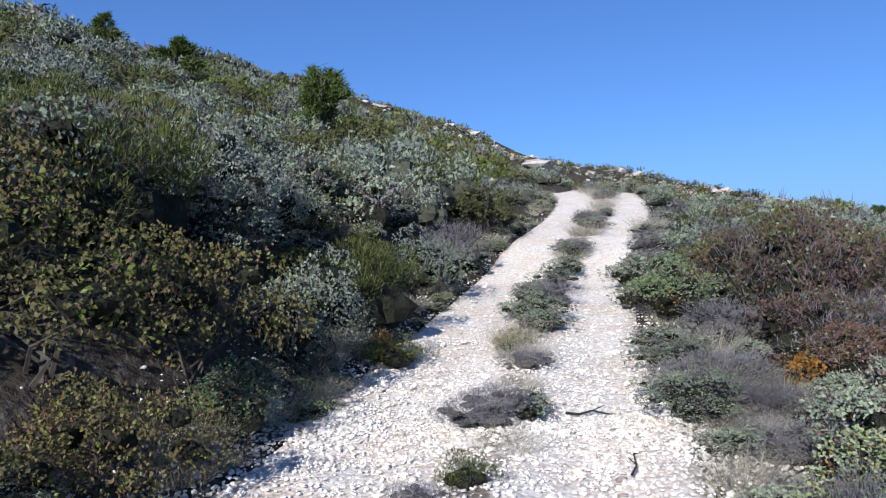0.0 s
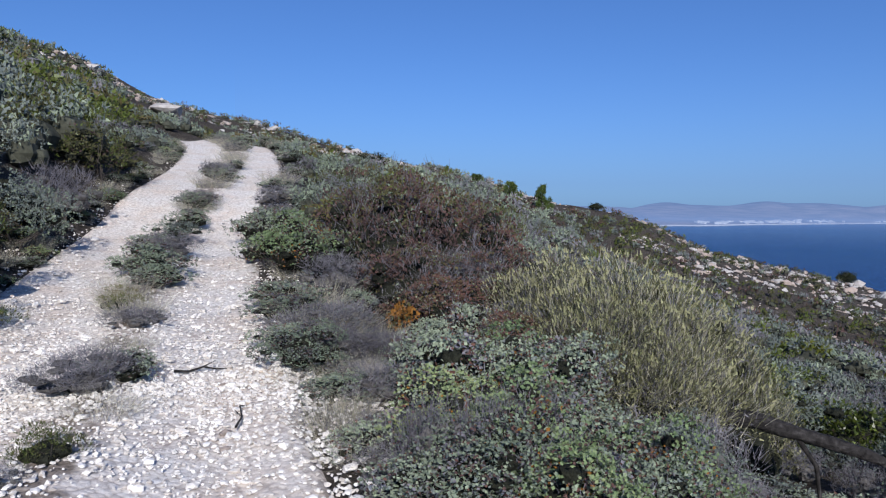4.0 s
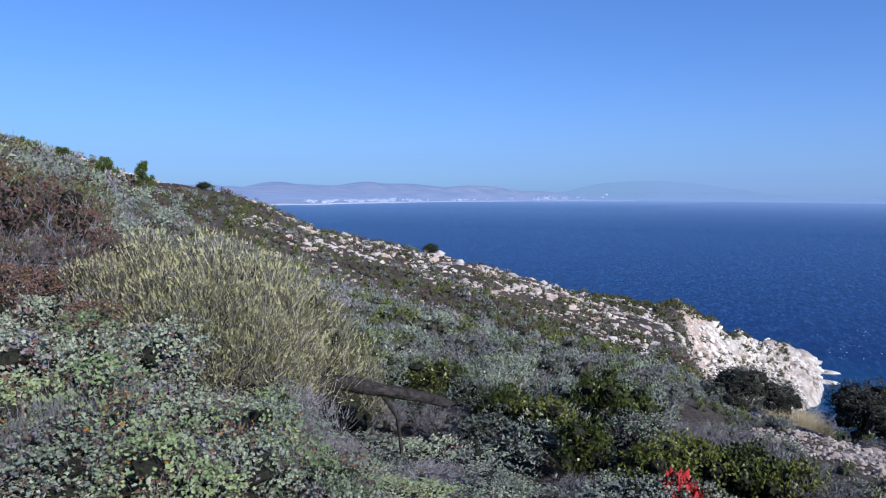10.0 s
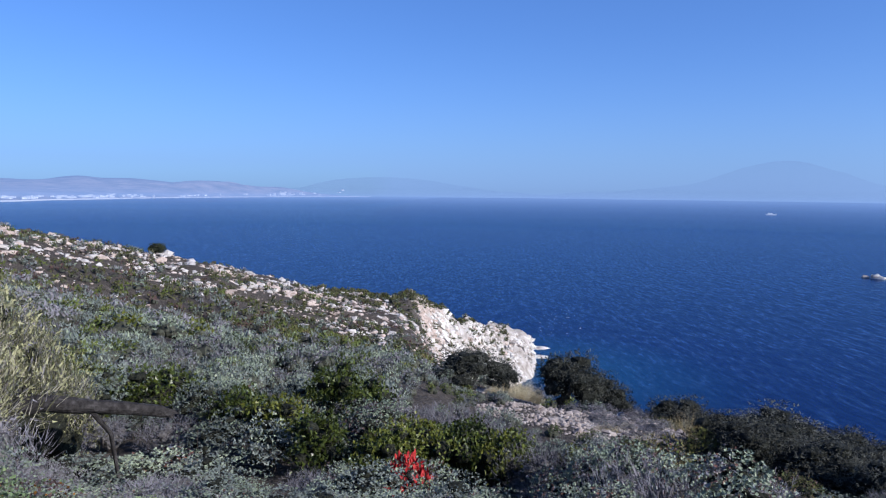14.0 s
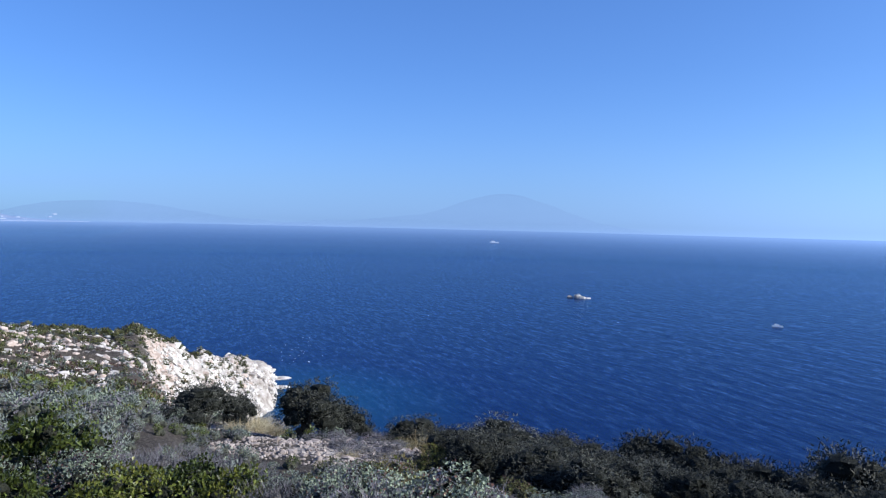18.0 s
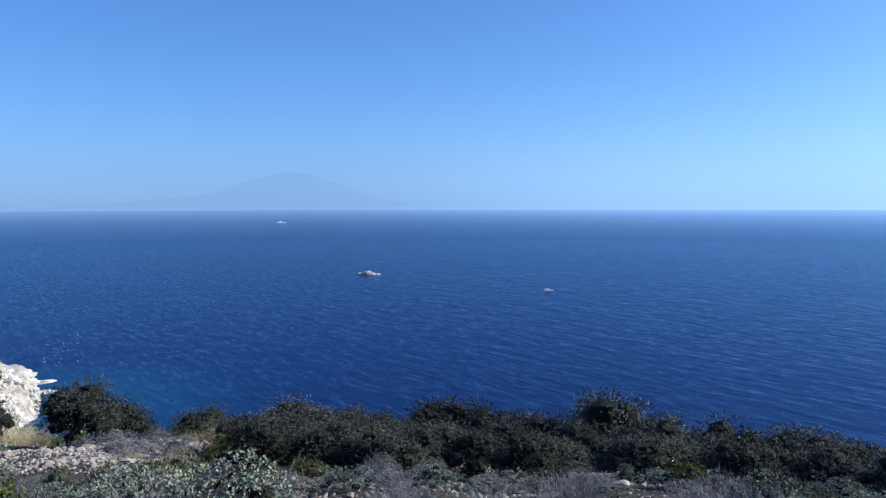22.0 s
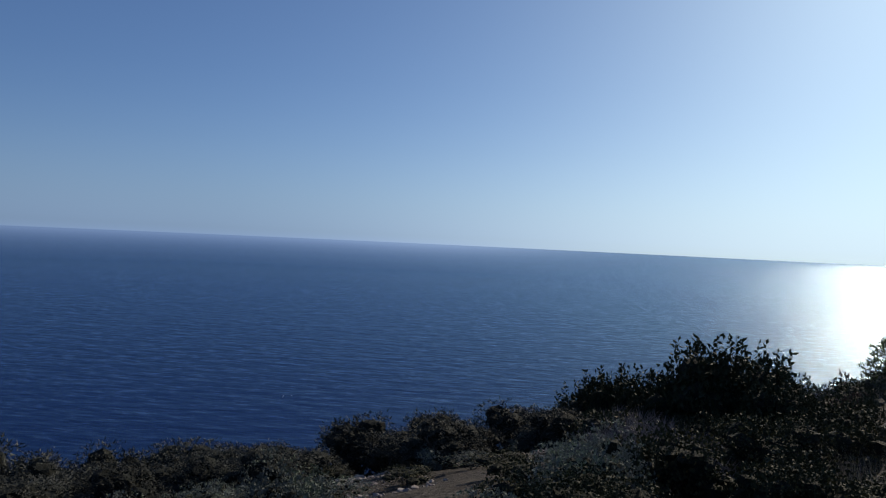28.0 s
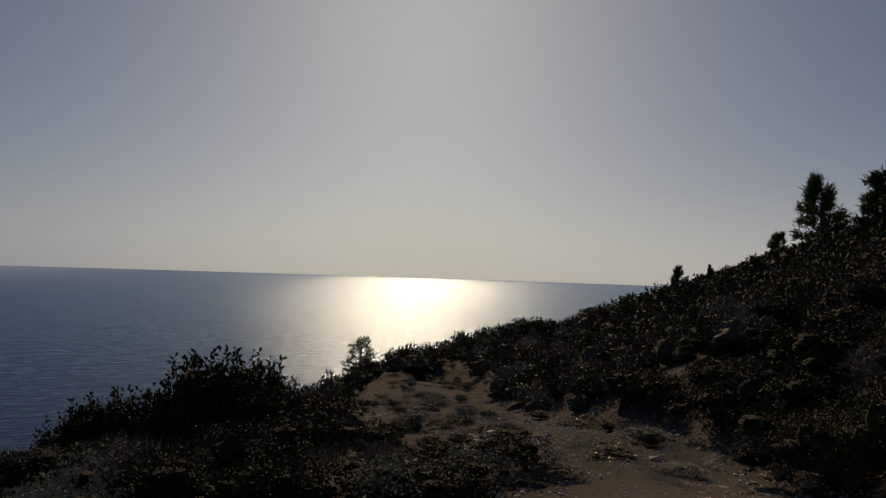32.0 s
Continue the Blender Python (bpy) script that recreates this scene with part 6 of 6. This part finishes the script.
def far_shore():
    """The land across the bay: a plain with hills behind it."""
    a = np.linspace(44, 82.2, 160)
    shore = np.interp(a, [44, 57, 68, 76, 82.2], [1900, 2400, 3350, 4000, 4450]) + 25 * vnoise(a * 30, a * 0, 40, 5)
    steps = np.array([0, 0.004, 0.05, 0.12, 0.25, 0.45, 0.7, 0.95, 1.0])
    rise = np.array([0, 3, 8, 18, 50, 95, 125, 118, 0])
    V, m = [], len(steps)
    for ai, s in zip(a, shore):
        end = 4680.0
        fade = float(smooth(82, 68, ai)) * float(0.75 + 0.25 * smooth(46, 62, ai))
        for u, h in zip(steps, rise):
            r = s + (end - s) * u
            x, y = polar(ai, r)
            hill = h * fade * (0.72 + 0.2 * vnoise(x, y, 420, 6) + 0.16 * vnoise(x, y, 160, 7)) * (r / 4300)
            V.append((x, y, SEA + 1 + max(0.0, float(hill)) - (4 if u == 0 else 0)))
    n = len(a)
    i, j = np.meshgrid(np.arange(n - 1), np.arange(m - 1), indexing="ij")
    quads = np.stack([i * m + j, (i + 1) * m + j, (i + 1) * m + j + 1, i * m + j + 1], -1).reshape(-1, 4)
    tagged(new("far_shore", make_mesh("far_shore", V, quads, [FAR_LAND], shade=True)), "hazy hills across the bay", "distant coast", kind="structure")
    # pale beach along the water
    B = []
    for ai, s in zip(a, shore):
        for q, z in ((-6, 0.3), (14, 4.0)):
            x, y = polar(ai, s + q)
            B.append((x, y, SEA + z))
    quads = np.stack([np.arange(n - 1) * 2, np.arange(1, n) * 2, np.arange(1, n) * 2 + 1, np.arange(n - 1) * 2 + 1], -1)
    tagged(new("beach", make_mesh("beach", B, quads, [FAR_WHITE])), "pale beach along the far shore", "beach", kind="structure")
    # the white town
    bm = bmesh.new()
    bmesh.ops.create_cube(bm, size=1.0)
    bm.verts.ensure_lookup_table()
    bmesh.ops.bevel(bm, geom=bm.edges[:], offset=0.03, segments=1, affect="EDGES")
    house = bpy.data.meshes.new("house")
    bm.to_mesh(house)
    bm.free()
    house.materials.append(FAR_WHITE)
    g = np.random.default_rng(91)
    for k in range(110):
        ai = float(g.choice([g.normal(62.5, 1.2), g.normal(75.3, 1.1), g.uniform(56, 81), g.normal(59, 2)]))
        ai = min(max(ai, 55.5), 81)
        s = float(np.interp(ai, a, shore)) + 30 + abs(float(g.normal(0, 1))) * 90
        x, y = polar(ai, s)
        w, h = float(g.uniform(9, 26)), float(g.uniform(4, 9))
        ob = new("house", house)
        u = (s - float(np.interp(ai, a, shore))) / (4680 - float(np.interp(ai, a, shore)))
        ob.matrix_basis = Matrix.LocRotScale((x, y, SEA + 4 + 60 * u + h * 0.5), Euler((0, 0, float(g.uniform(0, 3)))), (w, w * 0.7, h))
        tagged(ob, "small white house of the far seaside town", "house", "far town")


far_shore()


def far_peaks():
    """Mountains over the sea, almost lost in the haze."""
    for name, line in (("far_mountain", ((94, 0), (98, 0.45), (102.7, 0.65), (107.2, 1.2), (109.9, 2.05), (111.7, 2.8), (114, 3.1), (116.7, 2.35), (119, 1.45), (121.8, 0.6), (126, 0))),
                       ("far_hills", ((76, 0.6), (80, 1.4), (83, 1.6), (86, 1.5), (88.8, 1.05), (91.8, 0.6), (96, 0.3), (100, 0)))):
        b = np.linspace(line[0][0], line[-1][0], 90)
        up = np.interp(b, [p[0] for p in line], [p[1] for p in line])
        up = np.convolve(np.pad(up, 3, mode="edge"), np.ones(7) / 7, "valid") + 0.06 * vnoise(b, b * 0, 1.2, 9) * (up > 0.2)
        V = []
        for bi, e in zip(b, up):
            for r, z in ((4640, SEA), (4670, EYE + 4670 * math.tan(radians(max(e - 0.55, -0.55)))), (4685, SEA)):
                V.append((*polar(bi, r), z))
        i, j = np.meshgrid(np.arange(len(b) - 1), np.arange(2), indexing="ij")
        quads = np.stack([i * 3 + j, (i + 1) * 3 + j, (i + 1) * 3 + j + 1, i * 3 + j + 1], -1).reshape(-1, 4)
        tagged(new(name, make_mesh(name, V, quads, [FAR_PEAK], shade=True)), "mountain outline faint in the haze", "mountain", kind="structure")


far_peaks()


def haze_bank(name, el, thick, away, share, label):
    """A glowing sheet for haze: the angles over the eye's level, how dense it is there, how far off it stands by
    bearing.
    """
    b = np.linspace(20, 252, 117)
    V, H, G = [], [], []
    for bi in b:
        far = away(bi)
        for e, k in zip(el, thick):
            V.append((*polar(bi, far), EYE + far * math.tan(radians(e))))
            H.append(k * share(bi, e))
            # glow raised towards the sun to imitate its glare in the air
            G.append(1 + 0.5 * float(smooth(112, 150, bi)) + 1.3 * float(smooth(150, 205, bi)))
    m, n = len(el), len(b)
    i, j = np.meshgrid(np.arange(n - 1), np.arange(m - 1), indexing="ij")
    quads = np.stack([i * m + j, (i + 1) * m + j, (i + 1) * m + j + 1, i * m + j + 1], -1).reshape(-1, 4)
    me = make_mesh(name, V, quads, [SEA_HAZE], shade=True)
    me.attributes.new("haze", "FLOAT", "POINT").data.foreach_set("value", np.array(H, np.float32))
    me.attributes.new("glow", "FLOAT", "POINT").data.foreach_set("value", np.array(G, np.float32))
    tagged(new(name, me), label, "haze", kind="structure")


def sea_haze():
    """Glowing sheets painted as pale air over the horizon, and as a thin veil before the furthest water."""
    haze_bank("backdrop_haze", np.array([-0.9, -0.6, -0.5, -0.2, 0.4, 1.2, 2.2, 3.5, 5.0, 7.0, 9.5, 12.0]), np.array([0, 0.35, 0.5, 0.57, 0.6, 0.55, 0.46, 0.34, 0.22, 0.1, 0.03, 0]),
              lambda bi: 1800 + 2820 * float(smooth(83, 88, bi)), lambda bi, e: 1 if bi > 82 or e > 1.5 else 0.75, "glowing pale blue sheet standing for haze over the sea")
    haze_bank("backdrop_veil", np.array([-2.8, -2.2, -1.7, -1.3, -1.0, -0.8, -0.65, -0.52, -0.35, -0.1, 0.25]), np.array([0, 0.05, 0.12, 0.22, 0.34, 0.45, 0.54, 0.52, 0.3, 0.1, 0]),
              lambda bi: 900.0, lambda bi, e: 1 - 0.95 * float(smooth(168, 190, bi)), "thin glowing sheet standing for haze before the furthest water")


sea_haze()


# ---- dry grass of the clearings and bushes on the headland ----
for b, r, h, w in ((87.4, 141, 1.6, 3.0), (88.6, 143, 1.8, 3.6), (89.2, 150, 1.3, 2.4), (90.5, 168, 1.5, 3.2), (87.0, 146, 1.3, 2.6), (86.2, 138, 1.6, 3.0), (91.0, 165, 1.2, 2.2)):
    plant("oak_shrub", b, r, h, w, label="dark bush clinging to the white headland", group="bushes on the headland")
for b, r, h, w in ((94.6, 38, 0.8, 2.2), (95.4, 39, 0.8, 1.8), (93.8, 39.5, 0.7, 2.0), (94.2, 37, 0.6, 1.6), (92.6, 36, 0.5, 1.4), (104.5, 33, 0.9, 1.6), (107.4, 30, 0.9, 1.4), (101.5, 24, 0.3, 0.8), (104.5, 22, 0.35, 0.8)):
    plant("straw_tuft", b, r, h, w, label="tall dry straw-yellow grass on the clearing", group="dry grass on the clearings")


def foam_flecks():
    """White flecks of broken water off the headland."""
    g = np.random.default_rng(95)
    n = 46
    b, d = 97.4 + g.normal(0, 0.8, n), 10.2 + g.normal(0, 0.55, n)
    b[:8], d[:8] = g.uniform(90, 135, 8), g.uniform(4, 9, 8)
    b[8:12], d[8:12] = 160.3 + g.normal(0, 0.25, 4), 12.9 + g.normal(0, 0.05, 4)
    r = 45 / np.tan(np.radians(d))
    x, y = polar(b, r)
    s = g.uniform(0.12, 0.38, n)
    V = np.array([(-0.6, -0.3, 0), (0.5, -0.35, 0), (0.7, 0.2, 0), (-0.4, 0.35, 0), (0, 0, 0.25)])
    F = np.array([(0, 1, 4), (1, 2, 4), (2, 3, 4), (3, 0, 4)])
    ob = joined("foam", [(V, F, [FAR_WHITE], np.zeros(4, int))], x, y, np.full(n, SEA + 0.06), s, s, g, "white flecks of foam on the sea")
    ob["category"] = "foam"


foam_flecks()


def headland_scrub():
    """Low dark shrubs on the flat top of the headland and in its clefts."""
    g = np.random.default_rng(96)
    n = 480
    b = np.where(g.uniform(0, 1, n) < 0.45, g.uniform(78, 86, n), g.uniform(85.4, 93.5, n))
    crest = np.interp(b, [78, 85.6, 86.6, 88, 90, 92, 93.6], [127, 136, 146, 157, 171, 183, 186])
    top = g.uniform(0, 1, n) < np.where(b < 89.5, 0.75, 0.2)
    r = crest + np.where(top, g.uniform(-5, 2, n), g.uniform(-22, -5, n))
    x, y = polar(b, r)
    h = g.uniform(0.4, 0.9, n)
    forms = [pads(960 + q, 26, 0.26, [OAK, GREEN], (0.75, 0.25)) for q in range(3)]
    joined("scrub", forms, x, y, height(x, y) + 0.25, h * 1.8, h, g, "low dark scrub on top of the white headland")


headland_scrub()
